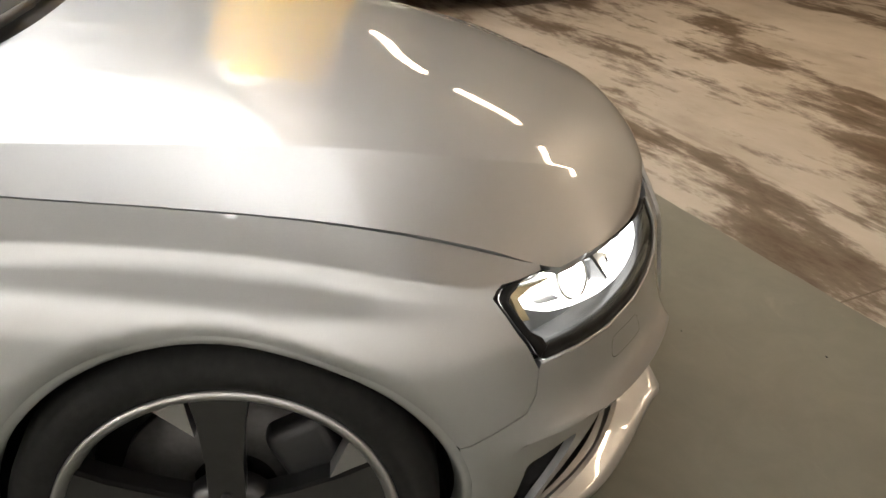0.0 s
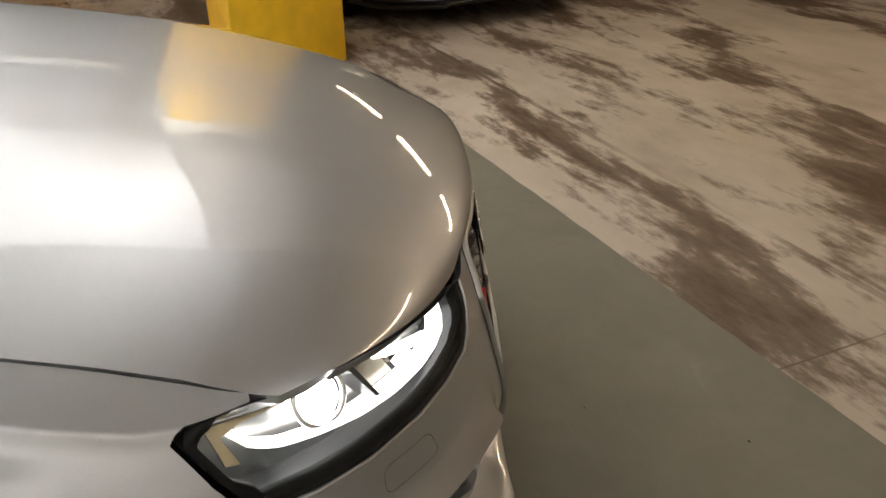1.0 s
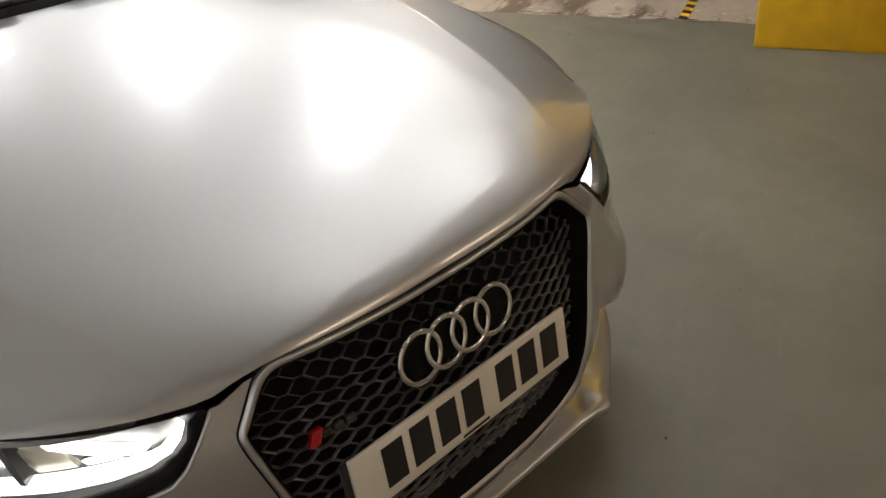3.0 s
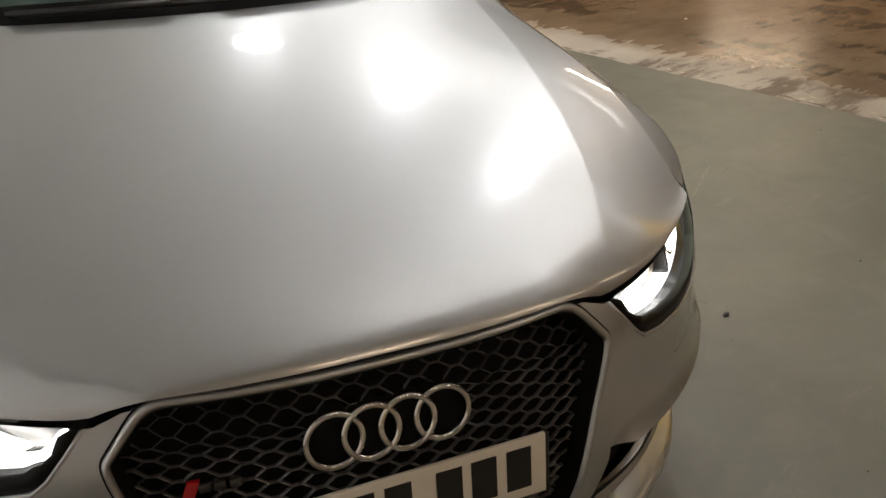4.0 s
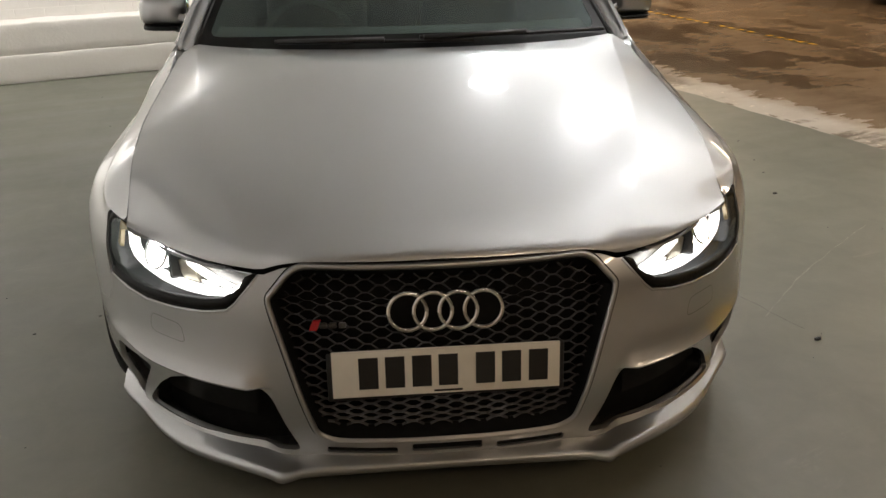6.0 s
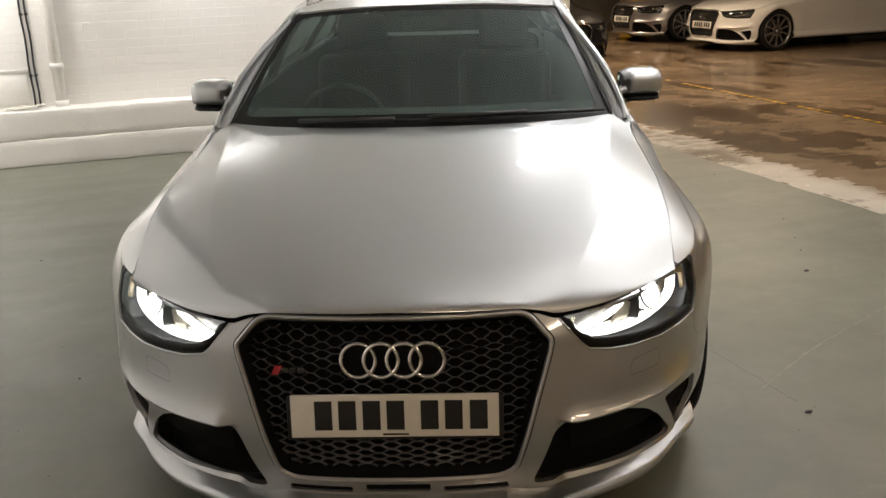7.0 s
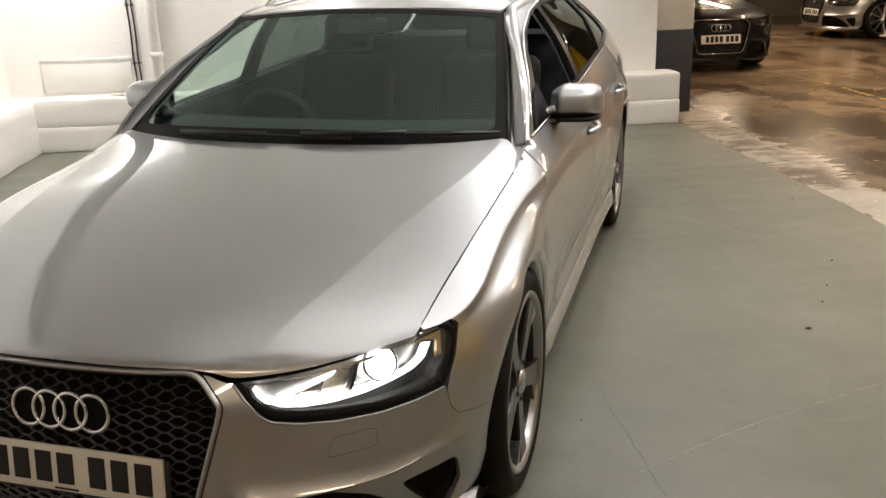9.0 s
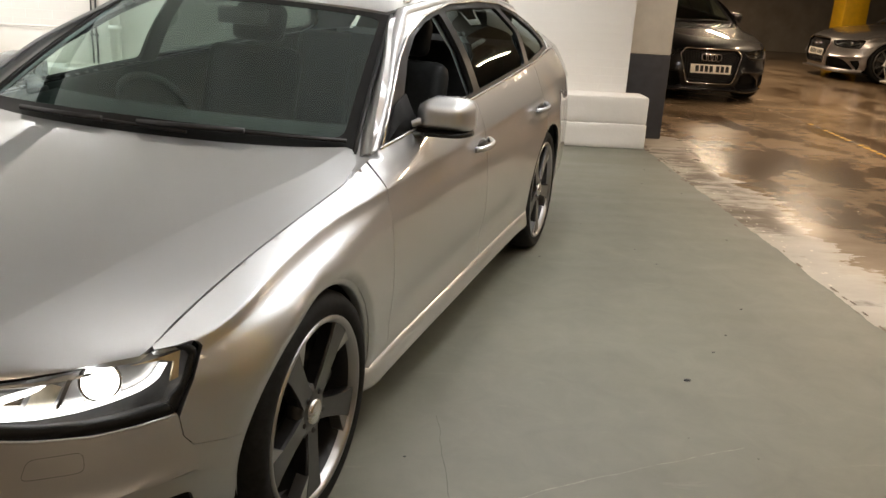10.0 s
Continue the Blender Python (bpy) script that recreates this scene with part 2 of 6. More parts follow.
def concrete():
    """Worn power-floated concrete: cream laitance, brown scuffs along the lane, a saw cut."""
    m, n, l, b = shader("worn_concrete")
    tc, sep = n.new("ShaderNodeTexCoord"), n.new("ShaderNodeSeparateXYZ")
    l.new(tc.outputs["Object"], sep.inputs[0])

    def calc(op, a, c=0.0, clamp=False):
        q = n.new("ShaderNodeMath")
        q.operation, q.use_clamp = op, clamp
        for i, v in enumerate((a, c)):
            if isinstance(v, (int, float)):
                q.inputs[i].default_value = v
            else:
                l.new(v, q.inputs[i])
        return q.outputs[0]
    scuff = grain(n, l, 1.55, 10, 0.60, stretch=(0.46, 1.45, 1), turn=0.10, distort=0.5)
    fleck = grain(n, l, 9, 8, 0.7, stretch=(0.45, 1.3, 1), turn=0.10)
    cloud = grain(n, l, 0.6, 4)
    patch = grain(n, l, 0.42, 3, stretch=(0.7, 1.3, 1))
    tint = grain(n, l, 2.6, 7, 0.65, stretch=(0.7, 1.3, 1))
    # the inner lane beyond the bay is rubbed browner than the cross lane
    ragged = calc("ADD", calc("MULTIPLY", calc("SUBTRACT", scuff, 0.5), 2.0), calc("MULTIPLY", calc("SUBTRACT", fleck, 0.5), 1.6))
    inner = calc("MULTIPLY", calc("ADD", calc("SUBTRACT", sep.outputs[0], 3.93), calc("MULTIPLY", ragged, 0.42)), 5.5, True)
    north = calc("MULTIPLY", calc("ADD", sep.outputs[1], 0.2), 1.2, True)
    brown = calc("MULTIPLY", inner, north)
    along = grain(n, l, 1.5, 9, 0.6, stretch=(1.25, 0.62, 1), distort=0.6)
    worn = calc("ADD", calc("MULTIPLY", scuff, calc("SUBTRACT", 1.0, brown)), calc("MULTIPLY", along, brown))
    mixed = calc("ADD", calc("MULTIPLY", worn, 0.66), calc("MULTIPLY", fleck, 0.34))
    mixed = calc("ADD", mixed, calc("MULTIPLY", calc("SUBTRACT", patch, 0.5), 0.55))
    mixed = calc("SUBTRACT", mixed, calc("MULTIPLY", brown, 0.03))
    near = calc("MULTIPLY", calc("ADD", sep.outputs[1], 1.75), 1.4, True)
    mixed = calc("SUBTRACT", mixed, calc("MULTIPLY", calc("SUBTRACT", near, north), 0.05))
    shade = calc("ADD", calc("MULTIPLY", cloud, 0.5), calc("MULTIPLY", tint, 0.5))
    cream = ramp(n, l, shade, [(0.32, (0.27, 0.228, 0.18)), (0.48, (0.40, 0.355, 0.295)), (0.68, (0.50, 0.455, 0.39))])
    tan = ramp(n, l, shade, [(0.34, (0.15, 0.103, 0.063)), (0.48, (0.25, 0.18, 0.115)), (0.66, (0.35, 0.26, 0.175))])
    ground = n.new("ShaderNodeMix")
    ground.data_type = "RGBA"
    l.new(brown, ground.inputs[0])
    l.new(cream, ground.inputs[6])
    l.new(tan, ground.inputs[7])
    dark = n.new("ShaderNodeMix")
    dark.data_type = "RGBA"
    dark.inputs[7].default_value = (0.080, 0.050, 0.026, 1)
    edge = ramp(n, l, mixed, [(0.478, (0, 0, 0)), (0.508, (0.40, 0.40, 0.40)), (0.54, (0.82, 0.82, 0.82)), (0.62, (1, 1, 1))])
    l.new(edge, dark.inputs[0])
    l.new(ground.outputs[2], dark.inputs[6])
    cut = calc("LESS_THAN", calc("ABSOLUTE", calc("ADD", calc("ADD", sep.outputs[1], 1.29), calc("MULTIPLY", fleck, 0.04))), 0.015)
    joint = calc("LESS_THAN", calc("ABSOLUTE", calc("ADD", sep.outputs[0], 0.10)), 0.004)
    south = calc("LESS_THAN", sep.outputs[1], -0.6)
    line = calc("MULTIPLY", calc("MAXIMUM", cut, joint), south)
    lined = n.new("ShaderNodeMix")
    lined.data_type = "RGBA"
    lined.inputs[7].default_value = (0.10, 0.072, 0.046, 1)
    l.new(calc("MULTIPLY", line, calc("MULTIPLY", calc("SUBTRACT", scuff, 0.38), 5.0, True)), lined.inputs[0])
    l.new(dark.outputs[2], lined.inputs[6])
    l.new(lined.outputs[2], b.inputs["Base Color"])
    rough = calc("SUBTRACT", 0.50, calc("MULTIPLY", brown, 0.33))
    l.new(calc("ADD", rough, calc("MULTIPLY", fleck, 0.12)), b.inputs["Roughness"])
    bump(n, l, b, fleck, 0.15, 0.003)
    return m


FLOOR_PAINT, CONCRETE = floor_paint(), concrete()


# ---- mesh helpers ----
def part(name, bm, material, parent, label="", smooth=True):
    me = bpy.data.meshes.new(name)
    bm.to_mesh(me)
    bm.free()
    me.materials.append(material)
    if smooth:
        me.shade_smooth()
    ob = new(name, me)
    ob.parent = parent
    if label:
        tagged(ob, label)
    return ob


def thing(name, m, label, category, group="", kind=""):
    ob = new(name)
    ob.empty_display_size = 0.1
    ob.matrix_world = m
    return tagged(ob, label, category, group, kind)


def box(x0, y0, z0, x1, y1, z1, bevel=0.0, seg=2):
    bm = bmesh.new()
    bmesh.ops.create_cube(bm, size=1)
    for v in bm.verts:
        v.co = Vector(((x0 + x1) / 2 + v.co.x * (x1 - x0), (y0 + y1) / 2 + v.co.y * (y1 - y0), (z0 + z1) / 2 + v.co.z * (z1 - z0)))
    if bevel:
        bmesh.ops.bevel(bm, geom=bm.edges[:] + bm.verts[:], offset=bevel, segments=seg, profile=0.5, affect="EDGES")
    return bm


def rod(points, radius, sides=10):
    """A round tube along a line of points."""
    bm = bmesh.new()
    pts = [Vector(p) for p in points]
    rings = []
    for i, p in enumerate(pts):
        d = (pts[min(i + 1, len(pts) - 1)] - pts[max(i - 1, 0)]).normalized()
        a = d.orthogonal().normalized() if not rings else (ref - d * ref.dot(d)).normalized()
        ref = a
        c = d.cross(a)
        rings.append([bm.verts.new(p + radius * (a * math.cos(k * 2 * math.pi / sides) + c * math.sin(k * 2 * math.pi / sides))) for k in range(sides)])
    for r, s in zip(rings, rings[1:]):
        for k in range(sides):
            bm.faces.new((r[k], r[(k + 1) % sides], s[(k + 1) % sides], s[k]))
    bm.faces.new(rings[0][::-1])
    bm.faces.new(rings[-1])
    bmesh.ops.recalc_face_normals(bm, faces=bm.faces[:])
    return bm


def loft(rows, closed=False, cap=False):
    """Quads between rows of points of equal length."""
    bm = bmesh.new()
    vs = [[bm.verts.new(p) for p in row] for row in rows]
    n = len(vs[0])
    for a, b in zip(vs, vs[1:]):
        for k in range(n if closed else n - 1):
            bm.faces.new((a[k], a[(k + 1) % n], b[(k + 1) % n], b[k]))
    if cap:
        bm.faces.new(vs[0][::-1])
        bm.faces.new(vs[-1])
    bmesh.ops.recalc_face_normals(bm, faces=bm.faces[:])
    return bm


def spline(pairs):
    """Monotone cubic through (t, value) pairs, held at both ends."""
    xs, ys = [p[0] for p in pairs], [p[1] for p in pairs]
    h = [b - a for a, b in zip(xs, xs[1:])]
    d = [(b - a) / k for a, b, k in zip(ys, ys[1:], h)]
    m = [d[0]] + [0 if p * q <= 0 else 2 * p * q / (p + q) for p, q in zip(d, d[1:])] + [d[-1]]

    def f(t):
        if t <= xs[0]:
            return ys[0]
        if t >= xs[-1]:
            return ys[-1]
        i = max(k for k in range(len(h)) if xs[k] <= t)
        s, k = (t - xs[i]) / h[i], h[i]
        return ((2 * s ** 3 - 3 * s ** 2 + 1) * ys[i] + (s ** 3 - 2 * s ** 2 + s) * k * m[i]
                + (3 * s ** 2 - 2 * s ** 3) * ys[i + 1] + (s ** 3 - s ** 2) * k * m[i + 1])
    return f


def sstep(a, b, t):
    s = min(1.0, max(0.0, (t - a) / (b - a)))
    return s * s * (3 - 2 * s)


def rounded(poly, r, n=5):
    """A polygon with its corners rounded."""
    out = []
    for i, p in enumerate(poly):
        p, a, b = Vector(p), Vector(poly[i - 1]), Vector(poly[(i + 1) % len(poly)])
        ra = min(r, (a - p).length * 0.45, (b - p).length * 0.45)
        s, e = p + (a - p).normalized() * ra, p + (b - p).normalized() * ra
        for k in range(n + 1):
            t = k / n
            out.append(tuple(s * (1 - t) ** 2 + p * 2 * t * (1 - t) + e * t * t))
    return out


def area2(poly):
    return sum(a[0] * b[1] - b[0] * a[1] for a, b in zip(poly, poly[1:] + poly[:1])) / 2


def inset(poly, g):
    """The polygon drawn in by g all round."""
    if area2(poly) < 0:
        poly = poly[::-1]
    out = []
    for i, p in enumerate(poly):
        a, b = Vector(p) - Vector(poly[i - 1]), Vector(poly[(i + 1) % len(poly)]) - Vector(p)
        na, nb = Vector((-a.y, a.x)).normalized(), Vector((-b.y, b.x)).normalized()
        m = na + nb
        m = m / max(0.5, m.length_squared / 2) if m.length > 1e-6 else na
        out.append((p[0] + m.x * g, p[1] + m.y * g))
    return out


def dense(poly, step):
    out = []
    for a, b in zip(poly, poly[1:] + poly[:1]):
        k = max(1, int(math.hypot(b[0] - a[0], b[1] - a[1]) / step + 0.5))
        out += [(a[0] + (b[0] - a[0]) * i / k, a[1] + (b[1] - a[1]) * i / k) for i in range(k)]
    return out


def inside(pts, poly):
    x, y = pts[:, 0], pts[:, 1]
    c = np.zeros(len(pts), bool)
    for (x0, y0), (x1, y1) in zip(poly, poly[1:] + poly[:1]):
        if y0 != y1:
            c ^= ((y0 > y) != (y1 > y)) & (x < (x1 - x0) * (y - y0) / (y1 - y0) + x0)
    return c


def clear_of(pts, poly, d):
    keep = np.ones(len(pts), bool)
    for a, b in zip(poly, poly[1:] + poly[:1]):
        a, b = np.array(a), np.array(b)
        e = b - a
        t = np.clip(((pts - a) @ e) / max(1e-12, e @ e), 0, 1)
        keep &= np.hypot(*(pts - a - t[:, None] * e).T) > d
    return keep


def sheet(outline, fn, step, holes=(), flange=0.012, lines=()):
    """A curved panel: a flat outline with holes, triangulated and carried onto the surface fn(a, b, depth). flange: the turned-in rim."""
    from mathutils.geometry import delaunay_2d_cdt
    loops = [dense(list(outline), step)] + [dense(list(h), step) for h in holes]
    xs, ys = zip(*loops[0])
    g = np.array([(x + (step / 2 if j % 2 else 0), y) for j, y in enumerate(np.arange(min(ys), max(ys), step * 0.87)) for x in np.arange(min(xs), max(xs), step)])
    if len(g):
        g = g[inside(g, loops[0])]
    for lp in loops:
        if len(g):
            g = g[clear_of(g, lp, step * 0.45)]
    for lp in loops[1:]:
        if len(g):
            g = g[~inside(g, lp)]
    runs = [dense(list(r) + list(r)[-2:0:-1], step * 0.8) for r in lines]
    runs = [r[:len(r) // 2 + 1] for r in runs]
    for r in runs:
        if len(g):
            g = g[clear_of(g, r + r[-2:0:-1], step * 0.45)]
    verts, edges = [], []
    for r in runs:
        ok = inside(np.array(r), loops[0]) & clear_of(np.array(r), loops[0], step * 0.2)
        k = len(verts)
        edges += [(k + i, k + i + 1) for i in range(len(r) - 1) if ok[i] and ok[i + 1]]
        verts += r
    for lp in loops:
        k = len(verts)
        edges += [(k + i, k + (i + 1) % len(lp)) for i in range(len(lp))]
        verts += lp
    verts += [tuple(p) for p in g]
    v2, _, tris, *_ = delaunay_2d_cdt([Vector(v) for v in verts], edges, [], 0, 1e-6)
    v2 = np.array([tuple(v) for v in v2])
    tri = np.array([t for t in tris if len(t) == 3])
    mid = v2[tri].mean(axis=1)
    ok = inside(mid, loops[0])
    for lp in loops[1:]:
        ok &= ~inside(mid, lp)
    bm = bmesh.new()
    vs = [bm.verts.new(fn(a, b, 0.0)) for a, b in v2]
    tri = tri[ok]
    a, b = mid[ok][0]
    p, q, r = (Vector(fn(*v2[i], 0.0)) for i in tri[0])
    if (q - p).cross(r - p).dot(Vector(fn(a, b, 0.01)) - Vector(fn(a, b, 0.0))) > 0:
        tri = tri[:, ::-1]
    for t in tri:
        bm.faces.new([vs[i] for i in t])
    for v in [v for v in vs if not v.link_faces]:
        bm.verts.remove(v)
    if flange:
        for lp in loops:
            top = [bm.verts.new(fn(a, b, 0.0)) for a, b in lp]
            low = [bm.verts.new(fn(a, b, flange)) for a, b in lp]
            for i in range(len(lp)):
                j = (i + 1) % len(lp)
                bm.faces.new((top[i], top[j], low[j], low[i]))
    return bm


def flip(bm):
    """The mirror image across x = 0."""
    out = bm.copy()
    for v in out.verts:
        v.co.x = -v.co.x
    bmesh.ops.reverse_faces(out, faces=out.faces[:])
    return out


def both(name, bm, material, parent, label=""):
    part(name, flip(bm), material, parent, label)
    return part(name, bm, material, parent, label)


# ---- the shape of the car ----
# car axes: x to its left, y back from the nose, z up
HW, NOSE, NE = 0.93, 0.8, 2.4
AXLE_F, AXLE_R, WHEEL_R, ARCH_R = 0.868, 3.68, 0.334, 0.366
_th = np.linspace(0, math.pi / 2, 900)
_px = np.concatenate([HW * np.sin(_th) ** (2 / NE), np.full(400, HW)])
_py = np.concatenate([NOSE * (1 - np.cos(_th)), np.linspace(NOSE, 4.72, 401)[1:]])
_pu = np.concatenate([[0], np.cumsum(np.hypot(np.diff(_px), np.diff(_py)))])


def u_of_x(x):
    return math.copysign(float(np.interp(abs(x), _px[:900], _pu[:900])), x)


def u_of_y(y):
    return float(np.interp(y, _py, _pu))


NOSE_Y = spline([(0.08, 0.035), (0.16, 0.026), (0.22, 0.018), (0.26, 0.002), (0.31, -0.014), (0.37, -0.022), (0.50, -0.008), (0.60, 0.006), (0.65, 0.032), (0.69, 0.058), (0.73, 0.075)])
CREASE_Z = spline([(0.30, 0.70), (0.36, 0.696), (0.41, 0.694), (0.47, 0.704), (0.55, 0.730), (0.66, 0.757), (0.80, 0.784), (0.95, 0.804), (1.12, 0.821), (1.4, 0.836), (2.1, 0.846), (3.7, 0.875), (4.6, 0.88)])
CREASE_X = spline([(0.30, 0.93), (0.443, 0.925), (0.55, 0.895), (0.66, 0.870), (0.80, 0.853), (0.95, 0.852), (1.12, 0.858), (1.3, 0.873), (1.42, 0.880), (2.1, 0.886), (3.0, 0.889), (3.7, 0.888), (4.4, 0.85), (4.72, 0.80)])
HOLLOW = spline([(0.0, 1.0), (0.020, 0.88), (0.030, 0.74), (0.048, 0.30), (0.056, 0.20), (0.075, 0.08), (0.11, 0.0), (0.5, 0.0)])
SIDE_X = spline([(0.30, 0.93), (0.443, 0.93), (0.65, 0.926), (0.865, 0.910), (1.3, 0.890), (2.1, 0.892), (3.0, 0.895), (3.7, 0.90), (4.4, 0.86), (4.72, 0.80)])
TOP_Z = spline([(0.30, 0.69), (0.373, 0.702), (0.45, 0.731), (0.55, 0.765), (0.63, 0.786), (0.75, 0.811), (0.9, 0.833), (1.1, 0.856), (1.25, 0.874), (1.38, 0.907), (1.5, 0.938), (2.19, 0.975), (3.5, 1.03), (4.3, 1.06), (4.72, 1.06)])
TOP_X = spline([(0.30, 0.70), (0.373, 0.754), (0.45, 0.765), (0.63, 0.785), (0.9, 0.797), (1.3, 0.799), (1.5, 0.806), (2.2, 0.832), (3.5, 0.818), (4.3, 0.76), (4.72, 0.70)])


RISE = 0.14                                   # length of the roll from the crease up to the top edge, in the flat pattern


def half_width(y, h, ref, yr):
    """Half width and height of the side where the flat pattern has height h."""
    zc, wc, zt = CREASE_Z(y), CREASE_X(y), TOP_Z(y)
    f = sstep(0.33, 0.72, y)
    if h <= zc:
        t = min(1.0, (zc - h) / (zc - 0.2))
        flare = 0.012 * math.exp(-((y - AXLE_F) / 0.34) ** 4) + 0.024 * math.exp(-((y - AXLE_R) / 0.38) ** 4)
        w = SIDE_X(y) + flare + 0.020 * math.sin(math.pi * min(1, t * 1.05)) * sstep(0, 0.2, t) - 3.2 * max(0, 0.34 - h) ** 2
        # the shoulder stands in from the flared side: a hollow under the crease, then a shelf
        w -= (SIDE_X(y) + flare - wc) * HOLLOW(zc - h)
        w -= 0.016 * math.exp(-((h - 0.40) / 0.07) ** 2) * sstep(1.25, 1.6, y) * (1 - sstep(2.9, 3.2, y))
        # turned lip round the wheel openings
        for ay in (AXLE_F, AXLE_R):
            w -= 0.016 * (1 - sstep(ARCH_R - 0.012, ARCH_R + 0.024, math.hypot(yr - ay, h - 0.334)))
        return HW * (1 - f) + w * f, h
    wc = HW * (1 - f) + wc * f
    t = min(1.0, (h - zc) / RISE)
    xt = min(TOP_X(y) * HW / max(ref, 0.2), wc - 0.002)
    dip = min(0.004, 0.2 * (wc - xt))
    return wc - dip * (1 - math.exp(-t / 0.17)) - (wc - dip - xt) * t ** 1.25, zc + (zt - zc) * t


def skin_point(u, h):
    a = abs(u)
    xr, yr = float(np.interp(a, _pu, _px)), float(np.interp(a, _pu, _py))
    fade = 1 - sstep(0.35, 0.95, yr)
    yt = yr + 0.064 * fade                        # where the top edge of this column stands
    w, z = half_width(yt, h, xr, yr) if yr > 0.33 or h > CREASE_Z(yt) else (HW, h)
    x = xr / HW * w
    y = yr + NOSE_Y(z) * fade
    # the ledge over the lower intakes
    zl = 0.396 + 0.022 * sstep(0.22, 0.42, yr)
    y += 0.030 * (1 - sstep(zl - 0.010, zl + 0.004, z)) * sstep(0.165, 0.21, z) * sstep(0.395, 0.44, xr) * (1 - sstep(0.26, 0.46, yr))
    rib = 0.034 * math.exp(-max(0.0, z - zl) / 0.032) * sstep(zl - 0.012, zl, z)
    y -= rib * sstep(0.40, 0.46, xr) * (1 - sstep(0.34, 0.50, yr))
    return Vector((math.copysign(x, u) if u else 0.0, y, z))


def u_top(y):
    """The column of the pattern whose top edge stands at y."""
    r = y
    for _ in range(20):
        r = y - 0.064 * (1 - sstep(0.35, 0.95, r))
    return u_of_y(r)


CORE = Vector((0, 2.3, 0.45))


def surface(fn, eps=0.004):
    """fn(a, b) as fn(a, b, depth), depth taken inwards along the normal."""
    def g(a, b, depth=0.0):
        p = fn(a, b)
        if not depth:
            return p
        n = (fn(a + eps, b) - fn(a - eps, b)).cross(fn(a, b + eps) - fn(a, b - eps))
        n = n.normalized() if n.length > 1e-12 else Vector((0, 0, 1))
        if n.dot(p - Vector((0, CORE.y, CORE.z)) if p.y > 0.9 else p - CORE) < 0:
            n = -n
        return p - n * depth
    return g


skin = surface(skin_point)
LEAD_Z = spline([(0, 0.692), (0.3, 0.687), (0.36, 0.678), (0.415, 0.661), (0.5, 0.664), (0.65, 0.681), (0.752, 0.694), (0.80, 0.70)])


LEAD_S = spline([(0, 0.692), (0.3, 0.689), (0.45, 0.684), (0.58, 0.684), (0.68, 0.688), (0.752, 0.694), (0.80, 0.70)])


def lead_y(x):
    r = min(0.985, abs(x) / HW)
    return 0.046 + NOSE * (1 - math.sqrt(1 - r ** NE))


def rear_y(x):
    return 1.272 + 0.165 * (abs(x) / 0.734) ** 2.4


CREASE_LINE = spline([(0.06, 0.42), (0.13, 0.443), (0.20, 0.465), (0.28, 0.494), (0.36, 0.523), (0.45, 0.550), (0.57, 0.578), (0.75, 0.616), (0.94, 0.653), (1.16, 0.690), (1.45, 0.73)])


def edge_of(y):
    """Where the bonnet ends sideways at y: half width and height."""
    c = max(0.0, 1 - max(0.0, y - 0.046) / NOSE)
    nose = max(0.02, HW * (1 - c * c) ** (1 / NE))
    side = max(TOP_X(y), 0.753) if y > 0.373 else 0.753
    k = 0.07
    h = min(1.0, max(0.0, 0.5 + 0.5 * (side - nose) / k))
    x = side * (1 - h) + nose * h - 0.6 * k * h * (1 - h)
    w = sstep(0.22, 0.46, y)
    top = TOP_Z(y) if y < 1.25 else TOP_Z(1.25) + (y - 1.25) * 0.25
    return x, LEAD_S(min(nose, 0.79)) * (1 - w) + top * w


def bonnet_roll(x, y):
    a = abs(x)
    mid = 0.692 + 0.246 * (max(0.0, y - 0.046) / 1.226) ** 0.60
    xe, ze = edge_of(y)
    # the lip turns down over the lamps and the grille corners
    b = min(a, 0.79)
    tuck = (LEAD_Z(b) - LEAD_S(b)) * math.exp(-((y - lead_y(x)) / 0.05) ** 2)
    return mid - (mid - ze) * min(1.15, a / xe) ** 2.5 + tuck


def bonnet_y(x, q):
    w = max(0.0, q) ** 1.6                        # rows crowd towards the rolled nose
    return lead_y(x) + (rear_y(x) - lead_y(x)) * w


def fair_bonnet(nx=41, nq=41, steps=4000):
    """The pressing faired like a bent sheet, its edges held."""
    xs, qs = np.linspace(0, 0.80, nx), np.linspace(0, 1, nq)
    rough = np.array([[bonnet_roll(x, bonnet_y(x, q)) for q in qs] for x in xs])
    hold = np.array([[(1 - sstep(0.715, 0.75, x)) * sstep(0.0, 0.05, q) * (1 - sstep(0.93, 1.0, q)) for q in qs] for x in xs])

    def bend(z):
        p = np.pad(z, 1, mode="edge")
        p[0, 1:-1] = z[1]
        p[-1, 1:-1] = 2 * z[-1] - z[-2]
        p[1:-1, 0] = 2 * z[:, 0] - z[:, 1]
        p[1:-1, -1] = 2 * z[:, -1] - z[:, -2]
        return p[2:, 1:-1] + p[:-2, 1:-1] + p[1:-1, 2:] + p[1:-1, :-2] - 4 * z

    z = rough.copy()
    for _ in range(steps):
        z = z - hold * bend(bend(z)) / 72
    return z - rough


FAIR = fair_bonnet()


def cubic(f, t):
    a, b, c, d = f
    return b + 0.5 * t * (c - a + t * (2 * a - 5 * b + 4 * c - d + t * (3 * (b - c) + d - a)))


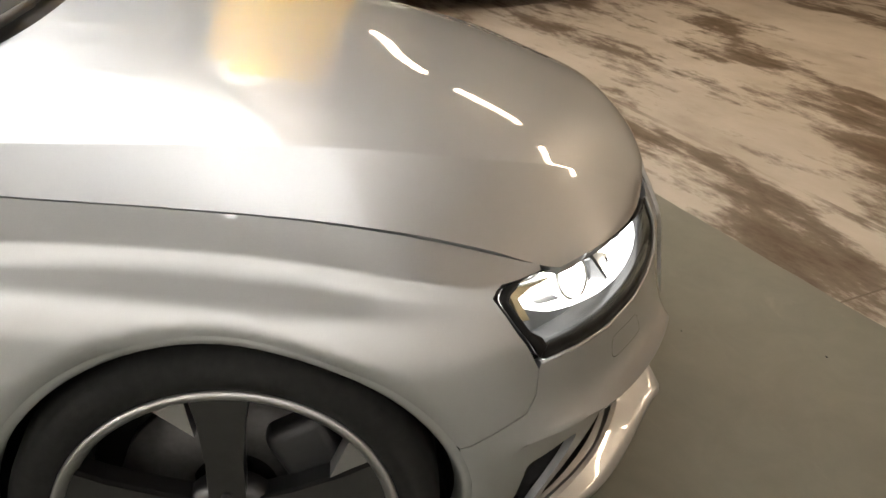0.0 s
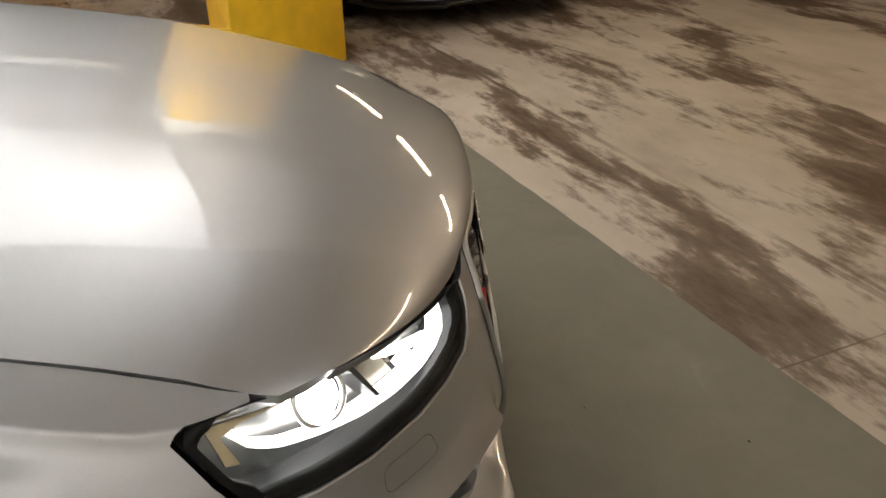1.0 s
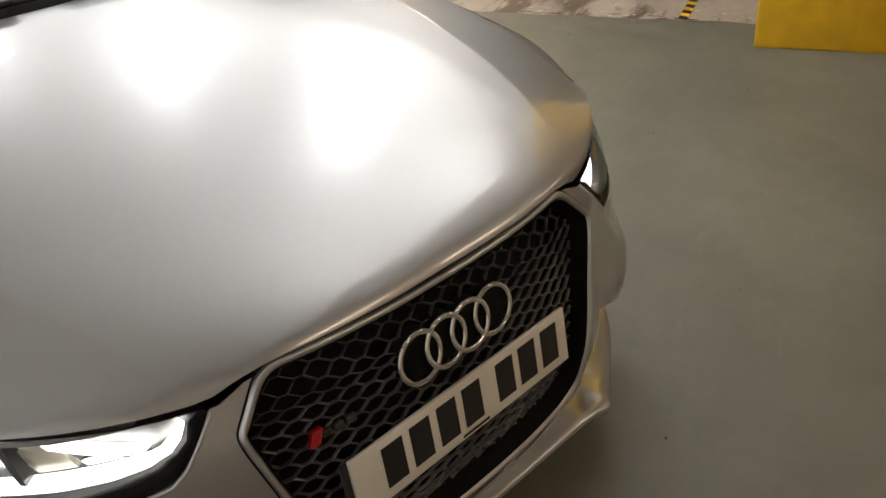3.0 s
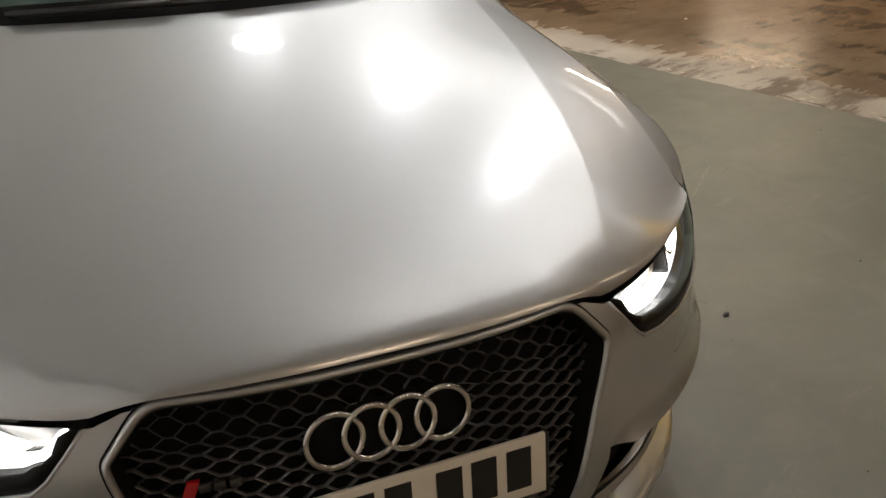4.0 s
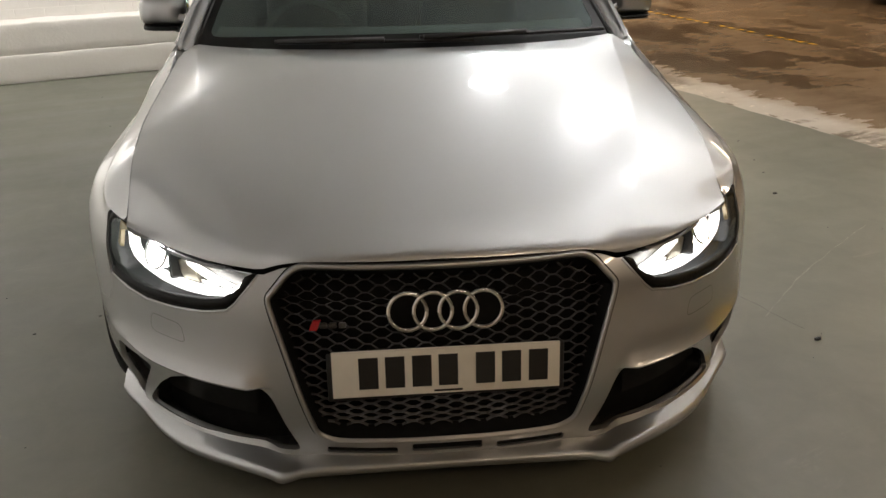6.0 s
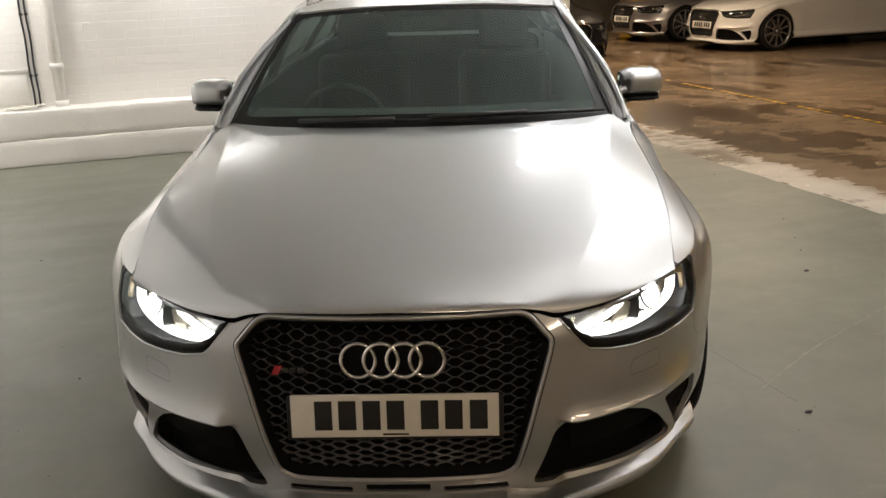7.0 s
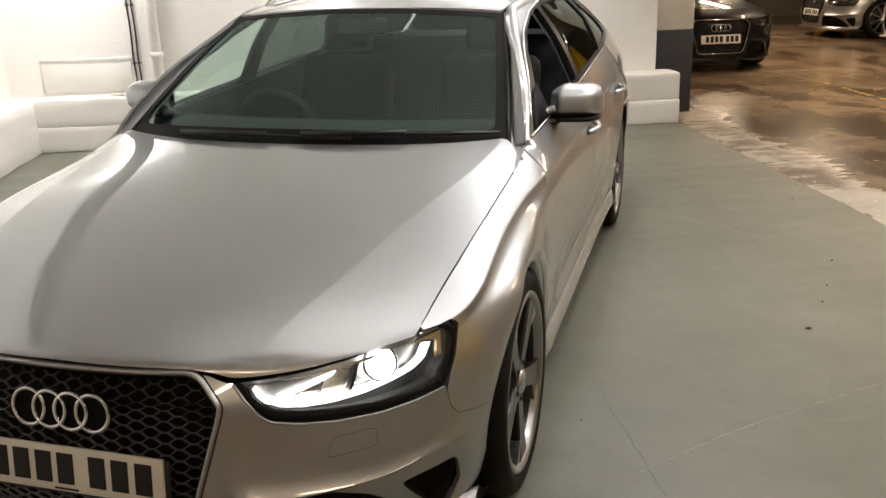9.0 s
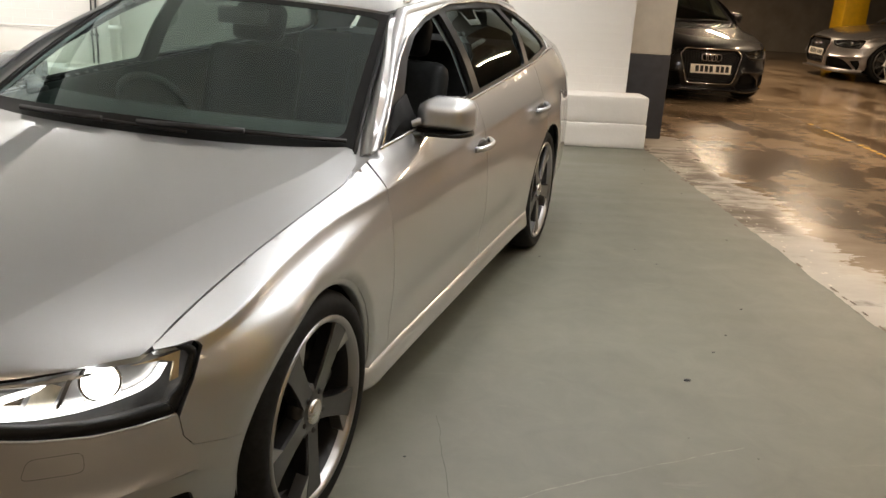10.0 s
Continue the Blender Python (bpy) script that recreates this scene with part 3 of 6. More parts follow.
def faired(x, q):
    """The fairing at x, q, read smoothly from the grid."""
    nx, nq = FAIR.shape
    u, v = min(max(x / 0.80, 0.0), 0.9999) * (nx - 1), min(max(q, 0.0), 0.9999) * (nq - 1)
    i, j = int(u), int(v)
    rows = []
    for k in range(i - 1, i + 3):
        r = FAIR[min(abs(k), nx - 1)]
        rows.append(cubic([r[min(max(m, 0), nq - 1)] for m in range(j - 1, j + 3)], v - j))
    return float(cubic(rows, u - i))


FOLD = 0.016


def bonnet_point(x, q):
    y = bonnet_y(x, q)
    xe, _ = edge_of(y)
    a = abs(x)
    # the fold: a slightly hollow crown inside it, a flat fall to the edge outside it
    xc = min(CREASE_LINE(y), 0.92 * xe)
    d = a - xc
    soft = 0.5 * (d + math.sqrt(d * d + 0.00001))
    ridge = FOLD * sstep(0.06, 0.36, y) * max(0.0, (a / xc) ** 2 * (1 - sstep(-0.003, 0.003, d)) + sstep(-0.003, 0.003, d) * (1 - soft / (xe - xc)))
    return Vector((x, y, bonnet_roll(x, y) + faired(abs(x), q) + ridge))


bonnet_top = surface(bonnet_point)


def screen_point(a, b):
    lo = Vector((0.738 * a, 1.295 + 0.143 * abs(a) ** 2.2, 0.930 - 0.012 * a * a))
    hi = Vector((0.580 * a, 2.03 + 0.08 * a * a, 1.337 - 0.030 * a * a))
    p = lo.lerp(hi, b)
    k = 0.028 * math.sin(math.pi * min(1, max(0, b))) * (1 - 0.5 * a * a)
    return p + Vector((0.25 * a, -0.5, 0.85)) * k


screen = surface(screen_point, 0.01)
ROOF_X = spline([(2.0, 0.588), (2.5, 0.605), (3.3, 0.595), (4.0, 0.560), (4.5, 0.50)])
ROOF_EDGE = spline([(2.0, 1.300), (2.3, 1.338), (2.75, 1.362), (3.4, 1.350), (4.0, 1.300), (4.5, 1.20)])
ROOF_MID = spline([(2.0, 1.337), (2.3, 1.378), (2.75, 1.408), (3.4, 1.400), (4.0, 1.355), (4.5, 1.25)])


def roof_point(a, b):
    y0 = 2.03 + 0.08 * a * a
    y = y0 + (4.45 - y0) * b
    return Vector((a * ROOF_X(y), y, ROOF_MID(y) - (ROOF_MID(y) - ROOF_EDGE(y)) * abs(a) ** 2.6))


def flank_point(y, b):
    """The side above the belt: b = 0 at the belt, 1 at the roof edge."""
    yy = max(y, 2.0)
    top_x, top_z = ROOF_X(yy) + 0.012, ROOF_EDGE(yy) - 0.008
    x = TOP_X(y) + (top_x - TOP_X(y)) * b + 0.022 * math.sin(math.pi * min(1, max(0, b)))
    return Vector((x, y, TOP_Z(y) + (top_z - TOP_Z(y)) * b))


roof_skin, flank = surface(roof_point, 0.01), surface(flank_point, 0.006)


def arc(cy, cz, r, a0, a1, n=24):
    return [(cy + r * math.cos(radians(a0 + (a1 - a0) * i / n)), cz + r * math.sin(radians(a0 + (a1 - a0) * i / n))) for i in range(n + 1)]


# outlines shared by neighbouring panels, in (u, z)
LAMP_LOW = [(u_of_x(x), z) for x, z in ((0.809, 0.556), (0.76, 0.548), (0.70, 0.545), (0.62, 0.550), (0.55, 0.558), (0.492, 0.571), (0.470, 0.590), (0.440, 0.625), (0.413, 0.655))]
LAMP_TOP = [(u_of_x(x), LEAD_Z(x) - 0.002) for x in (0.43, 0.47, 0.52, 0.58, 0.64, 0.70, 0.745)] + [(u_of_x(0.785), 0.700), (u_of_x(0.809), 0.697)]
LAMP = LAMP_LOW + LAMP_TOP + [(u_of_x(0.823), 0.678), (u_of_x(0.822), 0.62)]
ARCH_F = [(u_of_y(y), z) for y, z in arc(AXLE_F, 0.334, ARCH_R, 197, -20, 44)]
SEAM_F = [(u_of_x(0.812), 0.545), (u_of_x(0.818), 0.50), (u_of_x(0.830), 0.474), (u_of_y(0.47), 0.462), (u_of_y(0.52), 0.455)]
GRILLE = [(-0.335, 0.683), (0.335, 0.683), (0.400, 0.612), (0.396, 0.585), (0.308, 0.268), (0.264, 0.246), (-0.264, 0.246), (-0.308, 0.268), (-0.396, 0.585), (-0.400, 0.612)]
INTAKE = [(0.402, 0.376), (0.52, 0.376), (0.60, 0.366), (0.664, 0.338), (0.705, 0.296), (0.762, 0.196), (0.60, 0.194), (0.345, 0.205)]
VENT = [(0.724, 0.338), (0.826, 0.362), (0.832, 0.29), (0.816, 0.228), (0.794, 0.196), (0.782, 0.202)]


def in_u(poly):
    return [(u_of_x(x), z) for x, z in poly]


def hexes(poly, fn, pitch, row, wire, deep):
    """A honeycomb of thin bars cut to a polygon, on the surface fn."""
    lines = set()
    xs, zs = [p[0] for p in poly], [p[1] for p in poly]
    nx, nz = int((max(xs) - min(xs)) / pitch) + 3, int((max(zs) - min(zs)) / row) + 3
    for i in range(-1, nx):
        for j in range(-1, nz):
            cx, cz = min(xs) + pitch * (i + 0.5 * (j % 2)), min(zs) + row * j
            f, w = pitch * 0.105, pitch * 0.395
            pts = [(cx - f, cz - row), (cx + f, cz - row), (cx + w, cz), (cx + f, cz + row), (cx - f, cz + row), (cx - w, cz)]
            half = [(round(a * 2000), round(b * 2000)) for a, b in pts]
            for a, b in zip(half, half[1:] + half[:1]):
                lines.add((min(a, b), max(a, b)))
    bm = bmesh.new()
    ends = [(Vector((a[0] / 2000, a[1] / 2000)), Vector((b[0] / 2000, b[1] / 2000))) for a, b in sorted(lines)]
    mids = np.array([tuple((a + b) / 2) for a, b in ends])
    for (a, b), ok in zip(ends, inside(mids, poly)):
        if not ok:
            continue
        d = (b - a).normalized() if (b - a).length > 0 else Vector((1, 0))
        s = Vector((-d.y, d.x)) * wire / 2
        ring = []
        for e in (a, b):
            ring.append([bm.verts.new(fn(*(e + s * 1.4), deep)), bm.verts.new(fn(*(e + s * 0.5), 0.0)), bm.verts.new(fn(*(e - s * 0.5), 0.0)), bm.verts.new(fn(*(e - s * 1.4), deep))])
        for k in range(3):
            bm.faces.new((ring[0][k], ring[0][k + 1], ring[1][k + 1], ring[1][k]))
    bmesh.ops.recalc_face_normals(bm, faces=bm.faces[:])
    return bm


def band(poly, fn, width, lift, sides=6):
    """A raised rounded moulding that follows a closed outline, lying inside it."""
    lp = dense(rounded(poly, 0.035, 6), 0.012)
    if area2(lp) < 0:
        lp = lp[::-1]
    inner = inset(lp, width)
    rows = []
    for p, q in zip(lp, inner):
        row = []
        for k in range(sides + 1):
            t = k / sides
            d = -lift * math.sin(math.pi * t) ** 0.7 + (0.02 * t if k == sides else 0)
            row.append(fn(p[0] + (q[0] - p[0]) * t, p[1] + (q[1] - p[1]) * t, d if abs(d) > 1e-6 else 0.0001))
        rows.append(row)
    return loft(rows + [rows[0]])


def ring_torus(r, minor, n=40, k=10):
    return loft([[Vector(((r + minor * math.cos(2 * math.pi * j / k)) * math.cos(2 * math.pi * i / n), -minor * 0.8 * math.sin(2 * math.pi * j / k), (r + minor * math.cos(2 * math.pi * j / k)) * math.sin(2 * math.pi * i / n))) for j in range(k)] for i in range(n + 1)], closed=True)


def turned(profile, n=48):
    """A solid turned about the x axis from (x, radius) pairs."""
    return loft([[Vector((x, r * math.cos(2 * math.pi * i / n), r * math.sin(2 * math.pi * i / n))) for x, r in profile] for i in range(n + 1)])


def move(bm, m):
    bmesh.ops.transform(bm, matrix=m, verts=bm.verts[:])
    return bm


def wheel(parent, x, y, fine, spin=0.0, steer=0.0):
    """A 20-inch wheel with five bladed spokes; its outer face looks along +x, or -x where x is negative."""
    s = 1 if x > 0 else -1
    hub = new("wheel")
    hub.parent = parent
    hub.matrix_local = pose(x, y, WHEEL_R, 0, 0, (0 if s > 0 else 180) + steer) @ Matrix.Rotation(spin, 4, "X")
    n = 64 if fine else 28
    part("tyre", turned([(-0.235, 0.262), (-0.255, 0.285), (-0.250, 0.318), (-0.225, 0.333), (-0.16, 0.3345), (-0.155, 0.330), (-0.145, 0.3345), (-0.085, 0.3345), (-0.080, 0.330), (-0.070, 0.3345), (-0.025, 0.331), (-0.004, 0.318), (0.004, 0.295), (0.0, 0.275), (-0.008, 0.264)], n), TYRE, hub)
    part("rim_barrel", turned([(-0.235, 0.262), (-0.235, 0.245), (-0.06, 0.238), (-0.030, 0.243), (-0.024, 0.2465)], n), HUB_SHADE, hub)
    part("rim", turned([(-0.026, 0.243), (-0.008, 0.2485), (-0.001, 0.255), (0.001, 0.262), (-0.003, 0.267), (-0.010, 0.268)], n), RIM_CUT, hub, "machined alloy rim flange")
    part("brake_disc", turned([(-0.13, 0.07), (-0.13, 0.182), (-0.10, 0.182), (-0.10, 0.07)], n), DISC, hub)
    part("hub_well", turned([(-0.15, 0.235), (-0.15, 0.02)], n), LINER, hub)
    if fine:
        cal = box(-0.135, 0.10, -0.09, -0.06, 0.205, 0.09, 0.02, 3)
        part("brake_caliper", move(cal, Matrix.Rotation(-spin + radians(25), 4, "X")), TRIM, hub)
    spokes, slim, alloy = (5, 1.0, RIM) if fine else (10, 0.52, ALU)
    for i in range(spokes):
        a = Matrix.Rotation(2 * math.pi * i / spokes, 4, "X")
        # broad blade, swept at the rim
        face = [(-0.030, 0.045), (0.030, 0.045), (0.032, 0.12), (0.040, 0.20), (0.050, 0.246), (-0.042, 0.249), (-0.033, 0.20), (-0.028, 0.12)]
        rows = []
        for lift, sc in ((-0.055, 0.9), (-0.018, 1.0), (-0.010, 0.94)):
            cy = sum(p[0] for p in face) / 8
            rows.append([Vector((lift - 0.012 * (1 - r / 0.25), slim * (cy + (p - cy) * sc), r)) for p, r in face])
        blade = loft(rows, closed=True)
        blade.faces.new([v for v in blade.verts][16:24])
        bmesh.ops.recalc_face_normals(blade, faces=blade.faces[:])
        part("spoke", move(blade, a), alloy, hub, smooth=False)
        if not fine:
            continue
        cut = [(s * p, r) for p, r in ((0.046, 0.252), (0.042, 0.214), (0.036, 0.178), (0.098, 0.234))]
        rows = [[Vector((lift, p, r)) for p, r in cut] for lift in (-0.05, -0.013)]
        facet = loft(rows, closed=True)
        facet.faces.new([v for v in facet.verts][4:8])
        bmesh.ops.recalc_face_normals(facet, faces=facet.faces[:])
        part("spoke_facet", move(facet, a), RIM_CUT, hub, "polished spoke facet", smooth=False)
        part("wheel_bolt", move(turned([(-0.04, 0.0085), (-0.016, 0.0085), (-0.014, 0.006), (-0.02, 0.0)], 10), a @ Matrix.Translation((0, 0, 0.056))), TRIM, hub)
    part("hub_boss", turned([(-0.06, 0.075), (-0.028, 0.075), (-0.020, 0.060), (-0.018, 0.036)], n), RIM, hub)
    part("hub_cap", turned([(-0.02, 0.036), (-0.012, 0.035), (-0.008, 0.028), (-0.008, 0.0)], n), ALU, hub)
    return hub


def headlamp(car, s, lit, step, fine):
    """A lamp unit under its cover: dark bowl, running-light strip, projector, amber corner."""
    def at(u, z, d=0.0):
        p = skin(u, z, d)
        return Vector((s * p.x, p.y, p.z))
    unit = part("headlamp", sheet(inset(rounded(LAMP, 0.012, 3), 0.003), lambda a, b, d: at(a, b, 0.085 if d else 0.084), max(step, 0.02), flange=0), REFLECTOR if lit else HOUSING, car, "headlamp unit with its light on" if lit else "headlamp unit, switched off")
    lp = dense(inset(rounded(LAMP, 0.012, 3), 0.003), 0.02)
    part("lamp_wall", loft([[at(a, b, d) for a, b in lp + lp[:1]] for d in (0.010, 0.04, 0.085)]), HOUSING, unit)
    full = rounded(LAMP, 0.012, 3)
    rim = dense(inset(full, 0.002), 0.02)
    thin, wide = inset(rim, 0.0008), inset(rim, 0.023)
    rows = [[], [], [], []]
    for (a, b), p, q in zip(rim, thin, wide):
        # broad below and at both ends, thin under the bonnet's edge
        k = max(1 - sstep(0.585, 0.625, b), 0.55 * sstep(u_of_x(0.785), u_of_x(0.805), a), 0.7 * (1 - sstep(u_of_x(0.43), u_of_x(0.48), a)) * (1 - sstep(0.645, 0.655, b)))
        c = (p[0] + (q[0] - p[0]) * k, p[1] + (q[1] - p[1]) * k)
        for row, (e, d) in zip(rows, (((a, b), 0.006), ((a, b), 0.0015), (c, 0.0015), (c, 0.02))):
            row.append(at(*e, d))
    part("lamp_seal", loft([row + row[:1] for row in rows]), FRAME_BLACK, unit, "black lamp surround")
    cover = part("lamp_cover", sheet(inset(rounded(LAMP, 0.012, 3), 0.008), lambda a, b, d: at(a, b, 0.003 + d), max(step, 0.02), flange=0), LENS, unit, "clear polycarbonate lamp cover")
    cover.visible_shadow = False
    on, beam = (DRL, XENON) if lit else (HOUSING, CHROME)
    run = [(0.452, 0.646), (0.467, 0.630), (0.487, 0.612), (0.515, 0.599), (0.560, 0.592), (0.620, 0.591), (0.680, 0.596), (0.730, 0.606), (0.766, 0.621), (0.783, 0.638), (0.790, 0.664)]
    out_, in_ = [], []
    for i, q in enumerate(run):
        d = (Vector(run[min(i + 1, len(run) - 1)]) - Vector(run[max(i - 1, 0)])).normalized()
        k = (0.004, 0.006, 0.008, 0.009, 0.009, 0.009, 0.0085, 0.0075, 0.006, 0.005, 0.004)[i]
        out_.append((q[0] + d.y * k, q[1] - d.x * k))
        in_.append((q[0] - d.y * k, q[1] + d.x * k))
    low = out_ + in_[::-1]
    part("light_strip", sheet(in_u(low), lambda a, b, d: at(a, b, 0.035 + d * 2), 0.02, flange=0.012), on if lit else CHROME, unit, "white running-light strip" if lit else "chrome light strip")
    brow = [(0.50, 0.664), (0.60, 0.664), (0.70, 0.673), (0.70, 0.667), (0.60, 0.657), (0.51, 0.655)]
    part("lamp_brow", sheet(in_u(brow), lambda a, b, d: at(a, b, 0.03 + d * 2), 0.02, flange=0.012), REFLECTOR, unit)
    if fine:
        amber = [(0.738, 0.672), (0.803, 0.682), (0.810, 0.630), (0.801, 0.626), (0.799, 0.664), (0.780, 0.672)]
        part("indicator", sheet(in_u(amber), lambda a, b, d: at(a, b, 0.02 + d), 0.02, flange=0.01), AMBER, unit, "amber indicator")
    ball = bmesh.new()
    bmesh.ops.create_uvsphere(ball, u_segments=20, v_segments=12, radius=0.036)
    part("projector", move(ball, Matrix.Translation(at(u_of_x(0.704), 0.650, 0.058))), beam, unit)
    if fine:
        axis = (skin(u_of_x(0.704), 0.650, 0.0) - skin(u_of_x(0.704), 0.650, 0.05)).normalized()
        axis = Vector((s * axis.x, axis.y, axis.z))
        turn = Vector((0, -1, 0)).rotation_difference(axis).to_matrix().to_4x4()
        part("projector_ring", move(ring_torus(0.040, 0.0045, 28, 8), Matrix.Translation(at(u_of_x(0.704), 0.650, 0.040)) @ turn), CHROME, unit, "chrome projector ring")
        cells = ([(0.595, 0.612), (0.640, 0.611), (0.646, 0.650), (0.628, 0.660), (0.600, 0.646)], [(0.540, 0.612), (0.585, 0.611), (0.590, 0.640), (0.562, 0.632)])
        for k, cell in enumerate(cells):
            part("reflector_cell", sheet(in_u(cell), lambda a, b, d: at(a, b, 0.058 + d * 1.5 - 0.25 * (b - 0.61)), 0.012, flange=0.012), CHROME if k else PALE_CELL, unit, "bright reflector cell")
        fin = [(0.648, 0.604), (0.654, 0.606), (0.660, 0.664), (0.652, 0.664)]
        part("lamp_fin", sheet(in_u(fin), lambda a, b, d: at(a, b, 0.030 + d * 3), 0.012, flange=0.012), HOUSING, unit, "dark divider")
    # a second, thinner blade of light rises from the inner end
    blade = [(0.500, 0.628), (0.545, 0.640), (0.600, 0.655), (0.618, 0.660), (0.612, 0.648), (0.560, 0.630), (0.515, 0.618)]
    part("light_blade", sheet(in_u(blade), lambda a, b, d: at(a, b, 0.040 + d * 2), 0.02, flange=0.010), on if lit else CHROME, unit, "white light blade" if lit else "chrome blade")
    return unit


def door_mirror(car, s):
    """A wing mirror: painted cap with a flat crown, dark lower half, painted arm on a dark foot, mirror glass facing back."""
    def shell(z0, z1, fat, x0=0.826, x1=1.006):
        rows = []
        for i in range(19):
            t = i / 18
            x = x0 + (x1 - x0) * t
            # fuller in the middle, rounded off at the tip, drawn down towards the arm
            tip = math.sqrt(max(0.0, 1 - max(0.0, (t - 0.62) / 0.38) ** 2.4))
            root = 0.72 + 0.28 * sstep(-0.05, 0.25, t)
            f = (0.30 + 0.70 * tip) * root
            top = z1 - (z1 - z0) * (0.62 * (1 - root) + 0.34 * (1 - tip))
            low = z0 + (z1 - z0) * 0.10 * (1 - tip)
            row = []
            for j in range(21):
                a = math.pi * j / 20
                k = 0.5 - 0.5 * math.copysign(abs(math.cos(a)) ** 0.62, math.cos(a))
                row.append(Vector((s * x, 1.865 + 0.03 * t - fat * f * math.sin(a) ** 0.72, low + (top - low) * k)))
            rows.append(row)
        bm = loft(rows, closed=True, cap=True)
        return bm
    m = part("wing_mirror", shell(0.952, 1.068, 0.125), SILVER_OF[car.name], car, "wing mirror with a painted cap")
    part("mirror_base", shell(0.934, 0.962, 0.123, 0.824, 0.998), FRAME_BLACK, m, "black lower half of the mirror")
    arm = [[Vector((s * x, y + dy, z + dz)) for dy, dz in ((-0.055, -0.010), (-0.02, -0.016), (0.03, -0.012), (0.035, 0.006), (0.0, 0.017), (-0.05, 0.014))] for x, y, z in ((0.745, 1.745, 0.955), (0.775, 1.775, 0.955), (0.80, 1.795, 0.966), (0.83, 1.81, 0.985), (0.87, 1.82, 0.995))]
    part("mirror_arm", loft(arm, closed=True, cap=True), SILVER_OF[car.name], m)
    foot = [[Vector((s * x, y + dy, z + dz)) for dy, dz in ((-0.06, -0.012), (0.05, -0.012), (0.05, 0.006), (-0.06, 0.006))] for x, y, z in ((0.74, 1.75, 0.942), (0.80, 1.79, 0.942), (0.86, 1.82, 0.948))]
    part("mirror_foot", loft(foot, closed=True, cap=True), TRIM, m)
    # dark sail panel in the corner of the door window
    sail = [(1.545, 0.02), (1.80, 0.03), (1.80, 0.34), (1.69, 0.27)]
    part("sail_panel", loft([[Vector((s * (q.x + d), q.y, q.z)) for q in (flank_point(a, b) for a, b in sail + sail[:1])] for d in (0.001, 0.008)] + [[Vector((s * (flank_point(1.70, 0.15).x + 0.010), 1.70, flank_point(1.70, 0.15).z))] * 5]), LINER, m)
    part("mirror_glass", box(s * 0.825 if s > 0 else -0.985, 1.884, 0.965, 0.985 if s > 0 else -0.825, 1.899, 1.05), CHROME, m)
    return m


SILVER_OF = {}


